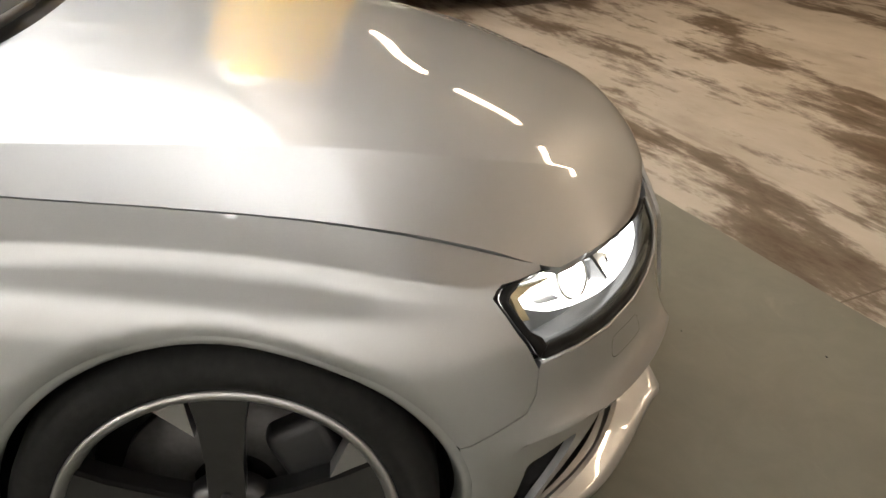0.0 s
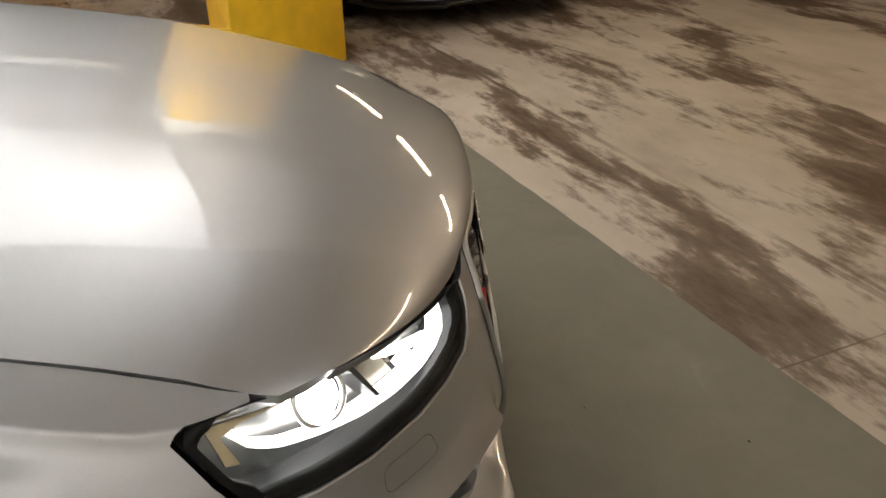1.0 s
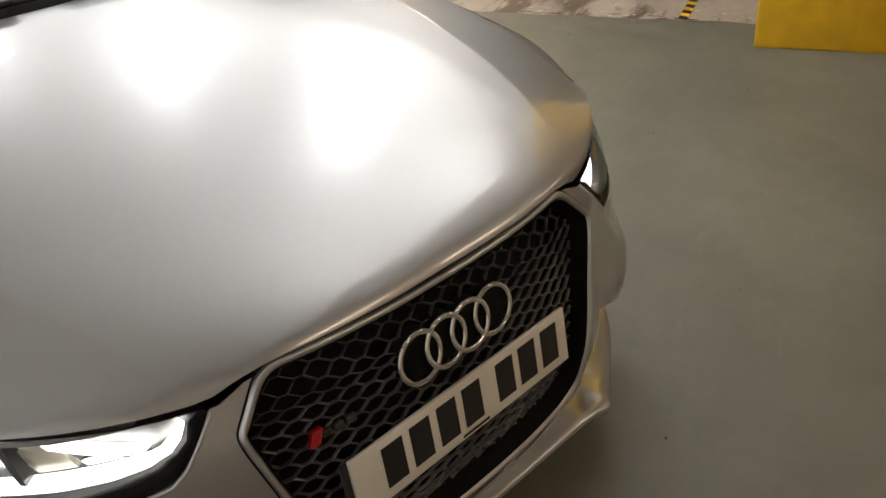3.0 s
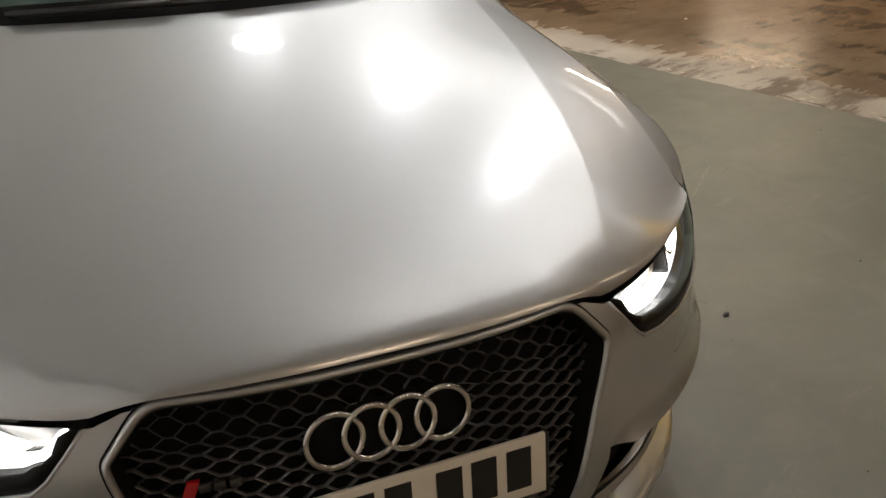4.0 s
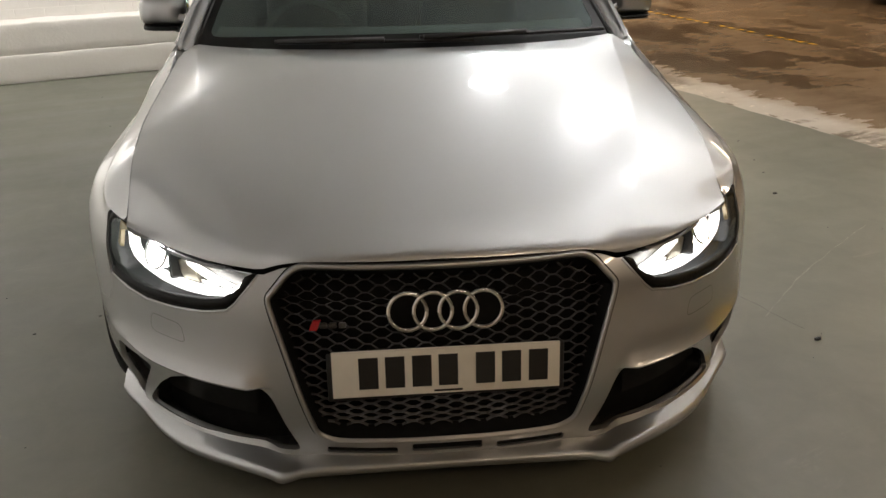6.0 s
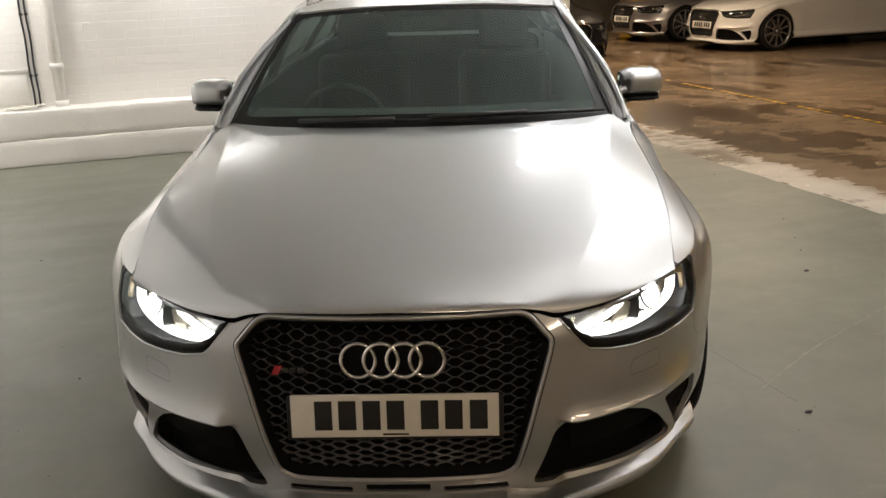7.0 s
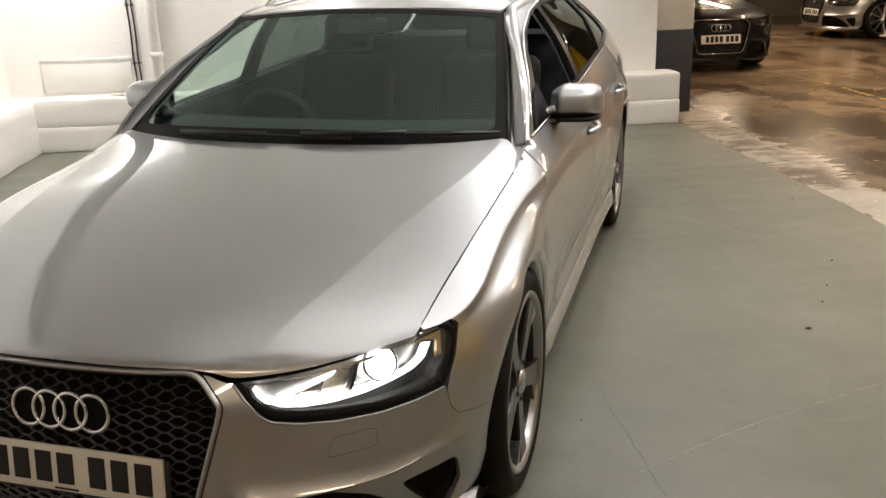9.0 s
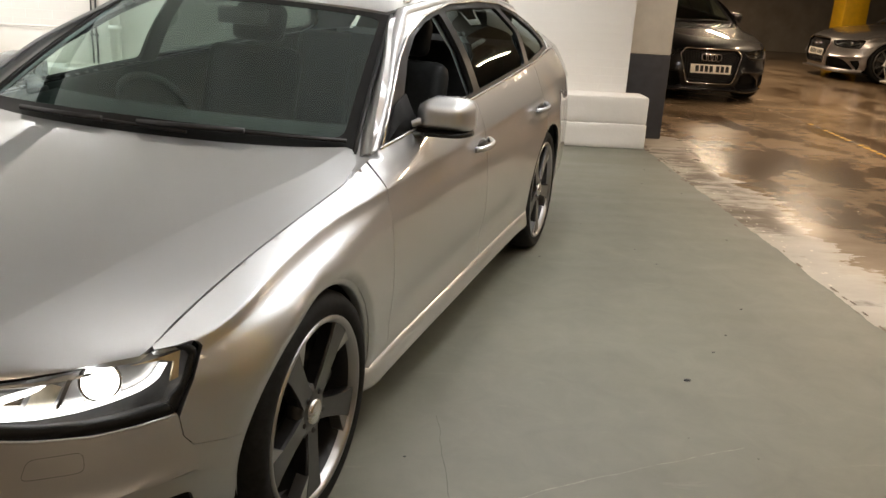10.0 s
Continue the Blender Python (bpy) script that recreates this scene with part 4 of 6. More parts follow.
def build_car(name, m, body, label, step, fine, lit, group=""):
    car = thing(name, m, label, "car", group)
    SILVER_OF[car.name] = body
    G = 0.0020                                    # half a shut line
    far = step * 1.6

    # bonnet
    ys = [float(y) for y in np.linspace(0.39, 1.25, 30)]
    edge = [max(TOP_X(y), 0.753) for y in ys]
    right = [(x, ((y - lead_y(x)) / (rear_y(x) - lead_y(x))) ** 0.625) for x, y in zip(edge, ys)] + [(0.785, 0.94), (0.765, 0.972), (0.742, 0.994)]
    out = [(0.0, 0.0), (0.2, 0), (0.4, 0), (0.6, 0), (0.752, 0.0)] + right + [(0.72, 1.0), (0.4, 1.0), (0.0, 1.0)]
    out += [(-x, w) for x, w in out[-2:0:-1]]
    folds = []
    for sgn in (1, -1):
        fold = []
        for y in np.linspace(0.16, 1.40, 60):
            x = min(CREASE_LINE(y), 0.92 * edge_of(y)[0])
            fold.append((sgn * x, (min(0.985, (y - lead_y(x)) / (rear_y(x) - lead_y(x)))) ** 0.625))
        for off in (-0.012, -0.004, 0.0, 0.004, 0.012):
            folds.append([(a + off, q) for a, q in fold])
    part("bonnet", sheet(inset(out, 0.0030), bonnet_top, step, flange=0.014, lines=folds), body, car, "long bonnet with two creases")

    def crease_run(y0, y1, up=0.0):
        return [(u_top(y), CREASE_Z(y) + up) for y in np.linspace(y0, y1, 60)]

    # bumper with its openings
    low = [(u_of_x(x), z) for x, z in ((0.0, 0.199), (0.2, 0.198), (0.30, 0.196), (0.36, 0.188), (0.5, 0.184), (0.65, 0.184), (0.75, 0.184), (0.83, 0.190))] + [(u_of_y(0.49), 0.210)]
    top = [(u_of_x(x), LEAD_Z(x) - 0.008) for x in (0.36, 0.30, 0.15, 0.0)]
    front_arch = [p for p in ARCH_F if p[0] < u_of_y(0.60) and 0.240 < p[1] < 0.455]
    half = low + front_arch + SEAM_F[::-1] + LAMP_LOW + [(u_of_x(0.40), LEAD_Z(0.40) - 0.008)] + top
    loop = half[:-1] + [(0.0, LEAD_Z(0) - 0.008)] + [(-u, z) for u, z in half[-2:0:-1]]
    holes = [in_u(rounded(GRILLE, 0.03, 5))]
    for sgn in (1, -1):
        holes += [[(sgn * a, b) for a, b in in_u(rounded(INTAKE, 0.02, 4))], [(sgn * a, b) for a, b in in_u(rounded(VENT, 0.012, 3))]]
    slots = [rounded([(c - 0.083, z0), (c + 0.083, z0), (c + 0.083, z1), (c - 0.083, z1)], 0.006, 3) for c, z0, z1 in ((-0.201, 0.206, 0.224), (0.0, 0.210, 0.234), (0.201, 0.206, 0.224))]
    if fine:
        holes += [in_u(sl) for sl in slots]
    ledges = []
    for sgn in (1, -1):
        for off in (-0.014, -0.007, -0.001, 0.005, 0.014, 0.030):
            us = np.linspace(u_of_x(0.40), u_of_y(0.42), 40)
            ledges.append([(sgn * u, 0.396 + 0.022 * sstep(0.22, 0.42, float(np.interp(u, _pu, _py))) + off) for u in us])
    skin_bm = sheet(inset(loop, 0.0006), skin, step * 0.8, holes, flange=0.014, lines=ledges)
    bmesh.ops.remove_doubles(skin_bm, verts=skin_bm.verts[:], dist=0.00005)
    bumper = part("front_bumper", skin_bm, body, car, "bumper with large lower intakes")
    bumper.data.set_sharp_from_angle(angle=radians(38))
    if fine:
        for sgn in (1, -1):
            lip = [skin(u, z - 0.0025, 0.0012) for u, z in LAMP_LOW]
            part("lamp_lip", rod([(sgn * p.x, p.y, p.z) for p in lip], 0.0036, 8), body, bumper, "rounded edge under the lamp")
            wash = rounded([(0.600, 0.468), (0.695, 0.470), (0.690, 0.515), (0.610, 0.512)], 0.014, 4)
            ring = dense([(sgn * a, b) for a, b in in_u(wash)][::sgn], 0.008)
            part("washer_cover", loft([[skin(a, b, d) for a, b in lp + lp[:1]] for lp, d in ((ring, -0.0006), (inset(ring, 0.0008), -0.0006))]), LINER, bumper, "dark joint of the washer cover")

    # splitter under the bumper
    plan = spline([(0.0, 0.004), (0.30, 0.004), (0.35, 0.002), (0.388, -0.002), (0.43, 0.028), (0.60, 0.142), (0.748, 0.248), (0.80, 0.315), (0.84, 0.385), (0.90, 0.53)])
    drop = spline([(0.0, 0.176), (0.34, 0.174), (0.392, 0.164), (0.748, 0.148), (0.80, 0.152), (0.85, 0.164), (0.90, 0.18)])
    rows = []
    for i in range(-90, 91):
        x = 0.855 * i / 90
        a = abs(x)
        yl, ze = plan(a), drop(a)
        zt = 0.200 - 0.012 * sstep(0.30, 0.36, a) * (1 - sstep(0.72, 0.82, a))
        sk = skin_point(u_of_x(x), zt).y
        k = sstep(0.58, 0.80, a)
        yl, ze = yl + (max(yl, sk - 0.030) - yl) * k, ze + (zt - 0.026 - ze) * k
        rows.append([Vector((x, sk + 0.03, zt + 0.006)), Vector((x, sk + 0.002, zt)), Vector((x, yl + (sk - yl) * 0.35, ze + (zt - ze) * 0.5)), Vector((x, yl, ze + 0.012)), Vector((x, yl - 0.003, ze + 0.004)), Vector((x, yl + 0.003, ze - 0.010)), Vector((x, yl + 0.10, ze - 0.03)), Vector((x, yl + 0.35, ze - 0.05))])
    part("front_splitter", loft(rows), body, car, "splitter blade under the bumper")

    # grille
    gr = [(u, z) for u, z in in_u(GRILLE)]
    grille = part("grille_surround", band(gr, skin, 0.0135, 0.008), body if fine else CHROME, car, "satin grille surround")
    lip = dense(rounded(gr, 0.035, 6), 0.012)
    if area2(lip) < 0:
        lip = lip[::-1]
    part("grille_joint", loft([[skin(a, b, -0.0007) for a, b in q + q[:1]] for q in (inset(lip, -0.0025), inset(lip, 0.001))]), LINER, grille, "dark joint round the grille")
    mesh_poly = inset(lip, -0.014)
    part("grille_mesh", hexes(mesh_poly, lambda a, b, d: skin(a, b, 0.035 + d), 0.0677, 0.01335, 0.0023 if fine else 0.006, 0.007), MESH_BLACK if fine else TRIM, grille, "gloss black honeycomb")
    part("grille_back", sheet(inset(gr, 0.004), lambda a, b, d: skin(a, b, 0.088), 0.05, flange=0), LINER, grille)
    wall = dense(inset(rounded(gr, 0.035, 6), 0.014), 0.015)
    part("grille_lining", loft([[skin(a, b, d) for a, b in wall + wall[:1]] for d in (0.0005, 0.030, 0.090)]), LINER, grille)
    cz = 0.574
    lean = math.atan2(skin_point(0, 0.60).y - skin_point(0, 0.54).y, 0.06)
    for k in range(4):
        x = (k - 1.5) * 0.0568
        y = skin_point(u_of_x(x), cz).y + 0.028
        part("emblem_ring", move(ring_torus(0.0428, 0.0054, 40 if fine else 16, 8), Matrix.Translation((x, y, cz)) @ Matrix.Rotation(-lean, 4, "X")), CHROME, grille, "chrome ring")
        disc = turned([(-0.004, 0.0), (-0.004, 0.041), (0.014, 0.046)], 32)
        part("emblem_base", move(disc, Matrix.Translation((x, y + 0.010, cz)) @ Matrix.Rotation(-lean, 4, "X") @ Matrix.Rotation(radians(90), 4, "Z")), LINER, grille)

    # number plate, its writing as plain bars
    lean = math.atan2(0.013, 0.110)
    pm = Matrix.Translation((0, 0.0145, 0.431)) @ Matrix.Rotation(-lean, 4, "X")
    plate = part("number_plate", move(box(-0.26, -0.004, -0.0555, 0.26, 0.004, 0.0555, 0.0015, 2), pm), PLATE, car, "white number plate")
    for i, x in enumerate((-0.178, -0.118, -0.057, 0.003, 0.088, 0.148, 0.210)):
        part("plate_bar", move(box(-0.022 + x, -0.0052, -0.036, 0.022 + x, -0.0035, 0.040), pm), INK, plate, smooth=False)
    part("plate_line", move(box(-0.03, -0.0052, -0.0505, 0.035, -0.0035, -0.046), pm), TRIM, plate, smooth=False)
    part("plate_carrier", move(box(-0.272, 0.004, -0.066, 0.272, 0.012, 0.05, 0.003, 1), pm), TRIM, plate)
    if fine:
        badge = Matrix.Translation((-0.272, 0.040, 0.546)) @ Matrix.Rotation(-0.2, 4, "X") @ Matrix.Rotation(radians(-8), 4, "Z")
        mark = bmesh.new()
        q = [mark.verts.new(p) for p in ((-0.034, -0.004, -0.011), (-0.016, -0.004, -0.011), (-0.006, -0.004, 0.012), (-0.024, -0.004, 0.012))]
        back = [mark.verts.new((v.co.x, 0.006, v.co.z)) for v in q]
        mark.faces.new(q)
        for i in range(4):
            mark.faces.new((q[i], back[i], back[(i + 1) % 4], q[(i + 1) % 4]))
        red = part("badge", move(mark, badge), RED, grille, "red and grey badge", smooth=False)
        for x0 in (-0.009, 0.012, 0.034):
            part("badge_bar", move(box(x0, -0.004, -0.006, x0 + 0.016, 0.004, 0.006, 0.001, 1), badge), DISC, red)

    # intakes and vents, near-black backs standing in for their shaded depth
    for sgn in (1, -1):
        for poly, nm in ((INTAKE, "air_intake"), (VENT, "side_vent")):
            lp = [(sgn * a, b) for a, b in in_u(rounded(poly, 0.018, 4))]
            back = part(nm, sheet(lp, lambda a, b, d: skin(a, b, 0.06), 0.05, flange=0), LINER, car, "black air intake")
            ring = dense(lp, 0.02)
            part("intake_wall", loft([[skin(a, b, d) for a, b in ring + ring[:1]] for d in (0.02, 0.062)]), TRIM, back)
    if fine:
        for sl in slots:
            # black sheet just under the skin paints the shade inside the slot
            part("chin_slot_shade", sheet(in_u(sl), lambda a, b, d: skin(a, b, 0.007), 0.03, flange=0), LINER, car)

    for sgn in (1, -1):
        headlamp(car, sgn, lit, far, fine)

    # front wing: over the arch, up to the bonnet joint, back to the door
    SILL = 0.302
    wing_arch = [p for p in ARCH_F if not (p[0] < u_of_y(0.60) and p[1] < 0.455)]
    wing_arch = [p for p in wing_arch if p[1] > 0.245]
    seam = [(u_top(y), CREASE_Z(y) + RISE) for y in [1.3935, 1.31] + [float(v) for v in np.linspace(1.25, 0.372, 31)]]
    wing = SEAM_F[:] + wing_arch + [(u_of_y(1.30), 0.245), (u_of_y(1.395), 0.26), (u_of_y(1.395), 0.60), (u_of_y(1.385), 0.80), (u_of_y(1.389), CREASE_Z(1.389) + 0.08)] + seam + [(u_of_x(0.764), CREASE_Z(0.366) + RISE * 0.97), (u_of_x(0.764), 0.707), (u_of_x(0.787), 0.706), (u_of_x(0.812), 0.703), (u_of_x(0.826), 0.683), (u_of_x(0.825), 0.62)]
    both("front_wing", sheet(inset(wing, 0.0010), skin, step * 0.75, flange=0.02, lines=[crease_run(0.40, 1.38, k) for k in (-0.074, -0.060, -0.052, -0.044, -0.032, -0.024, -0.012, -0.003, 0.003, 0.014, 0.030)]), body, car, "flared front wing")

    # rolled edge of the front arch
    edge = [arc(AXLE_F, 0.334, rad, 192, -12, 44) for rad in (ARCH_R + 0.001, ARCH_R - 0.005, ARCH_R - 0.012, ARCH_R - 0.015, ARCH_R - 0.015)]
    both("arch_lip", loft([[skin(u_of_y(y), z, d) for y, z in run] for run, d in zip(edge, (0.0025, 0.0005, 0.001, 0.005, 0.03))]), body, car, "rolled arch edge")

    # doors
    def belt(y0, y1, n=8):
        return [(u_of_y(y0 + (y1 - y0) * i / n), CREASE_Z(y0 + (y1 - y0) * i / n) + RISE) for i in range(n + 1)]
    d1 = [(u_of_y(1.395), SILL), (u_of_y(2.46), SILL)] + belt(2.46, 1.40) + [(u_of_y(1.385), 0.80), (u_of_y(1.395), 0.60)]
    rear_arch = [(u_of_y(y), z) for y, z in arc(AXLE_R, 0.334, ARCH_R + 0.002, 205, -25, 40)]
    cut = [p for p in rear_arch if p[0] < u_of_y(AXLE_R - 0.16)]
    cut = [p for p in cut if p[1] > SILL]
    d2 = [(u_of_y(2.46), SILL), (cut[0][0] - 0.03, SILL)] + [(a - 0.03, b + 0.01) for a, b in cut] + [(u_of_y(3.56), 0.80)] + belt(3.58, 2.46)
    fd = sheet(inset(d1, G), skin, far, flange=0.02, lines=[crease_run(1.38, 2.47, k) for k in (-0.024, -0.010, -0.002, 0.003, 0.014)])
    rd = sheet(inset(d2, G), skin, far, flange=0.02, lines=[crease_run(2.45, 3.57, k) for k in (-0.024, -0.010, -0.002, 0.003, 0.014)])
    doors = {}
    for sgn in (1, -1):
        for nm, b in (("front_door", fd), ("rear_door", rd)):
            doors[sgn, nm] = part(nm, b.copy() if sgn > 0 else flip(b), body, car)
    fd.free()
    rd.free()
    for sgn in (1, -1):
        for nm, hy in (("front_door", 2.30), ("rear_door", 3.34)):
            zc = CREASE_Z(hy) - 0.048
            pts = []
            for i in range(9):
                t = i / 8
                p = skin_point(u_of_y(hy + 0.20 * t), zc + 0.012 * t)
                pts.append(Vector((sgn * (p.x + 0.006 + 0.034 * math.sin(math.pi * t) ** 0.6), p.y, p.z)))
            part("door_handle", rod(pts, 0.0125, 8), body, doors[sgn, nm], "painted bow handle")
            p = skin_point(u_of_y(hy + 0.10), zc)
            cup = bmesh.new()
            bmesh.ops.create_uvsphere(cup, u_segments=14, v_segments=8, radius=1)
            part("handle_cup", move(cup, Matrix.Translation((sgn * (p.x - 0.004), p.y, p.z)) @ Matrix.Diagonal((0.008, 0.07, 0.026, 1))), TRIM, doors[sgn, nm])

    # rear quarter and closed tail
    q = [(u_of_y(3.58), CREASE_Z(3.58) + RISE), (u_of_y(3.56), 0.80)] + [(a - 0.03, b + 0.01) for a, b in reversed(cut)][:1] + [p for p in rear_arch if p[1] > 0.25 and p[0] > u_of_y(AXLE_R - 0.19)] + [(u_of_y(4.2), 0.22), (u_of_y(4.66), 0.22)] + belt(4.66, 3.58)
    both("rear_quarter", sheet(inset(q, G), skin, far, flange=0.02), body, car)
    tail = []
    for i in range(15):
        z = 0.22 + (1.055 - 0.22) * i / 14
        w = half_width(4.66, CREASE_Z(4.66) + RISE * (z - CREASE_Z(4.66)) / (1.06 - CREASE_Z(4.66)) if z > CREASE_Z(4.66) else z, HW, 4.66)[0]
        tail.append([Vector((w * math.sin(math.pi / 2 * k / 8), 4.66 + 0.07 * math.cos(math.pi / 2 * k / 8), z)) for k in range(-8, 9)])
    part("tail", loft(tail), body, car)
    part("tailgate", loft([[Vector((sx * (0.70 + (0.50 - 0.70) * t), 4.70 - 0.27 * t, 1.05 + 0.18 * t)) for sx in (-1, -0.5, 0, 0.5, 1)] for t in (0, 0.5, 1)]), GLOSS_BLACK, car)

    # sills
    rows = []
    for i in range(41):
        y = 1.225 + (3.34 - 1.225) * i / 40
        x = skin_point(u_of_y(y), 0.30).x
        out = 0.012 * sstep(0, 0.05, i / 40) + 0.004
        rows.append([Vector((x - 0.02, y, 0.305)), Vector((x + 0.003, y, 0.302)), Vector((x + out * 0.6, y, 0.272)), Vector((x + out, y, 0.235)), Vector((x + out - 0.004, y, 0.222)), Vector((x - 0.06, y, 0.19)), Vector((x - 0.30, y, 0.17))])
    both("side_skirt", loft(rows), body, car, "sill with a sharp lower edge")

    # near-black shell that puts shade behind the joints; wheel wells, underside
    keep = [(u_of_x(x), 0.24) for x in (0.47, 0.6, 0.75)] + [(u_of_y(0.50), 0.24)] + [(a, b) for a, b in ARCH_F if b > 0.24] + [(u_of_y(1.3), 0.22), (u_of_y(3.2), 0.22)]
    keep += [p for p in rear_arch if p[1] > 0.25] + [(u_of_y(4.1), 0.22), (u_of_y(4.64), 0.22)] + [(u_of_y(y), CREASE_Z(y) + RISE - 0.01) for y in (4.64, 3.6, 2.6, 1.6, 1.3, 1.0, 0.7, 0.5)] + [(u_of_x(0.836), 0.70), (u_of_x(0.836), 0.53), (u_of_x(0.5), 0.53), (u_of_x(0.44), 0.45)]
    both("inner_shell", sheet(keep, lambda a, b, d: skin(a, b, 0.036), 0.06, [], flange=0), LINER, car)
    part("bonnet_underside", sheet(inset(([(-0.70, 0.15), (0.70, 0.15), (0.74, 0.5), (0.74, 0.9), (0.66, 0.985), (-0.66, 0.985), (-0.74, 0.9), (-0.74, 0.5)]), 0.0), lambda a, b, d: bonnet_top(a, b, 0.03), 0.08, flange=0), LINER, car)
    for y in (AXLE_F, AXLE_R):
        for sgn in (1, -1):
            rows = [[Vector((sgn * x, yy, zz)) for yy, zz in arc(y, 0.334, ARCH_R + 0.002, -16, 196, 20)] for x in (0.60, 0.875)]
            part("wheel_well", loft(rows), LINER, car)
    part("underbody", box(-0.72, 0.45, 0.15, 0.72, 4.5, 0.20, 0.02, 1), LINER, car)
    part("engine_bay", box(-0.58, 0.30, 0.20, 0.58, 1.2, 0.52, 0.02, 1), LINER, car)

    # cowl, windscreen, wipers
    cowl = []
    for i in range(-20, 21):
        a = i / 20
        p = bonnet_point(0.735 * a, 1.0)
        g = screen_point(a * 0.995, 0.02)
        cowl.append([Vector((p.x, p.y - 0.02, p.z - 0.02)), Vector((p.x, p.y + 0.004, p.z - 0.016)), Vector((g.x, g.y - 0.01, g.z - 0.012)), Vector((g.x, g.y + 0.03, g.z - 0.004))])
    part("cowl_panel", loft(cowl), TRIM, car)
    def rect(a0, b0, a1, b1, r=0.05):
        return rounded([(a0, b0), (a1, b0), (a1, b1), (a0, b1)], r, 5)
    sm = lambda k: (lambda a, b, d: screen(a, b, k + d))
    ws = part("windscreen", sheet(rect(-1, 0, 1, 1, 0.03), sm(0.0), 0.08, flange=0), SCREEN, car, "dark tinted windscreen")
    ws.visible_shadow = False
    part("screen_border", sheet(rect(-1, -0.02, 1, 1, 0.03), sm(-0.0015), 0.05, [rect(-0.955, 0.085, 0.945, 0.955, 0.06)], flange=0), FRAME_BLACK, ws, "black printed glass border")
    part("screen_seal", rod([screen_point(1.004 * k, b) + Vector((0, 0, 0.002)) for k in (-1,) for b in (0, 0.25, 0.5, 0.75, 1.0)], 0.008, 6), TRIM, ws)
    part("screen_seal", rod([screen_point(1.004, b) + Vector((0, 0, 0.002)) for b in (0, 0.25, 0.5, 0.75, 1.0)], 0.008, 6), TRIM, ws)
    for a0, b0, a1, b1 in ((0.97, 0.055, 0.05, 0.045), (0.30, 0.02, -0.62, 0.035)):
        pts = [screen_point(a0 + (a1 - a0) * t, b0 + (b1 - b0) * t) + Vector((0, -0.012, 0.014)) for t in (0, 0.25, 0.5, 0.75, 1)]
        wp = part("wiper", rod(pts, 0.007, 6), TRIM, car, "black wiper blade")
        arm = [screen_point(a1 + (a0 - a1) * t, (b1 + (b0 - b1) * t) - 0.02 * (1 - t)) + Vector((0, -0.02, 0.026)) for t in (0.02, 0.3, 0.55)]
        part("wiper_arm", rod(arm, 0.010, 6), TRIM, wp)

    # foot of the pillar, between bonnet, wing and glass
    rows = []
    for i in range(17):
        y = 1.26 + 0.28 * i / 16
        xo, zo = TOP_X(y) - 0.004 + 0.008 * sstep(1.38, 1.42, y), TOP_Z(y) - 0.010 + 0.006 * sstep(1.38, 1.42, y)
        k = max(0.0, (y - 1.425) / 0.67)
        xi = 0.748 - 0.158 * k
        zi = min(bonnet_roll(0.748, min(y, 1.40)) - 0.006, 0.912) + 0.389 * k
        rows.append([Vector((xi + (xo - xi) * t, y, zi + (zo - zi) * t - 0.012 * (t - 1) * t * -1)) for t in (0, 0.25, 0.5, 0.75, 1)])
    both("pillar_foot", loft(rows), body, car)

    # pillars, roof, rails
    FRONT_Y = spline([(0, 1.475), (0.25, 1.60), (0.5, 1.755), (0.75, 1.91), (1, 2.09)])
    FRONT_B = spline([(0, 0.0), (0.25, 0.22), (0.5, 0.475), (0.75, 0.69), (1, 0.86)])
    rows = []
    for i in range(25):
        t = i / 24
        inn = screen_point(1.012, -0.02 + 1.02 * t) + Vector((0.001, 0.003, -0.002))
        o = flank_point(FRONT_Y(t), FRONT_B(t)) + Vector((0.003, 0, 0))
        mid = inn.lerp(o, 0.5) + Vector((0.012, -0.008, 0.010))
        rows.append([inn + Vector((-0.004, 0.01, -0.02)), inn, inn.lerp(mid, 0.5) + Vector((0.003, -0.002, 0.003)), mid, mid.lerp(o, 0.5) + Vector((0.004, 0, 0.003)), o, o + Vector((-0.01, 0.012, -0.012))])
    for i in range(1, 25):
        t = i / 24
        y = 2.11 + (4.40 - 2.11) * t
        inn = Vector((ROOF_X(y) * 0.955, y, ROOF_MID(y) - (ROOF_MID(y) - ROOF_EDGE(y)) * 0.955 ** 2.6 - 0.001))
        o = Vector((ROOF_X(y) + 0.014, y, ROOF_EDGE(y) - 0.028))
        mid = Vector((ROOF_X(y) + 0.006, y, ROOF_EDGE(y) + 0.004))
        rows.append([inn + Vector((0, 0, -0.02)), inn, inn.lerp(mid, 0.5) + Vector((0.003, 0, 0.003)), mid, mid.lerp(o, 0.5) + Vector((0.004, 0, 0.003)), o, o + Vector((-0.012, 0, -0.004))])
    both("side_frame", loft(rows), body, car, "painted windscreen pillar and roof edge")
    part("roof", sheet([(-0.96, 0), (0.96, 0), (0.96, 1), (-0.96, 1)], lambda a, b, d: roof_skin(a, b, d), 0.07, flange=0.01), body, car)
    for sgn in (1, -1):
        pts = [Vector((sgn * ROOF_X(y) * 0.93, y, ROOF_MID(y) - (ROOF_MID(y) - ROOF_EDGE(y)) * 0.83 + h)) for y, h in ((2.32, 0.0), (2.40, 0.022), (2.6, 0.034), (3.2, 0.038), (3.8, 0.034), (4.1, 0.02), (4.2, 0.0))]
        part("roof_rail", rod(pts, 0.012, 8), ALU, car, "satin roof rail")

    # side glass with dark frames and bright trim
    def fl(k):
        return lambda a, b, d: flank(a, b, k + d)
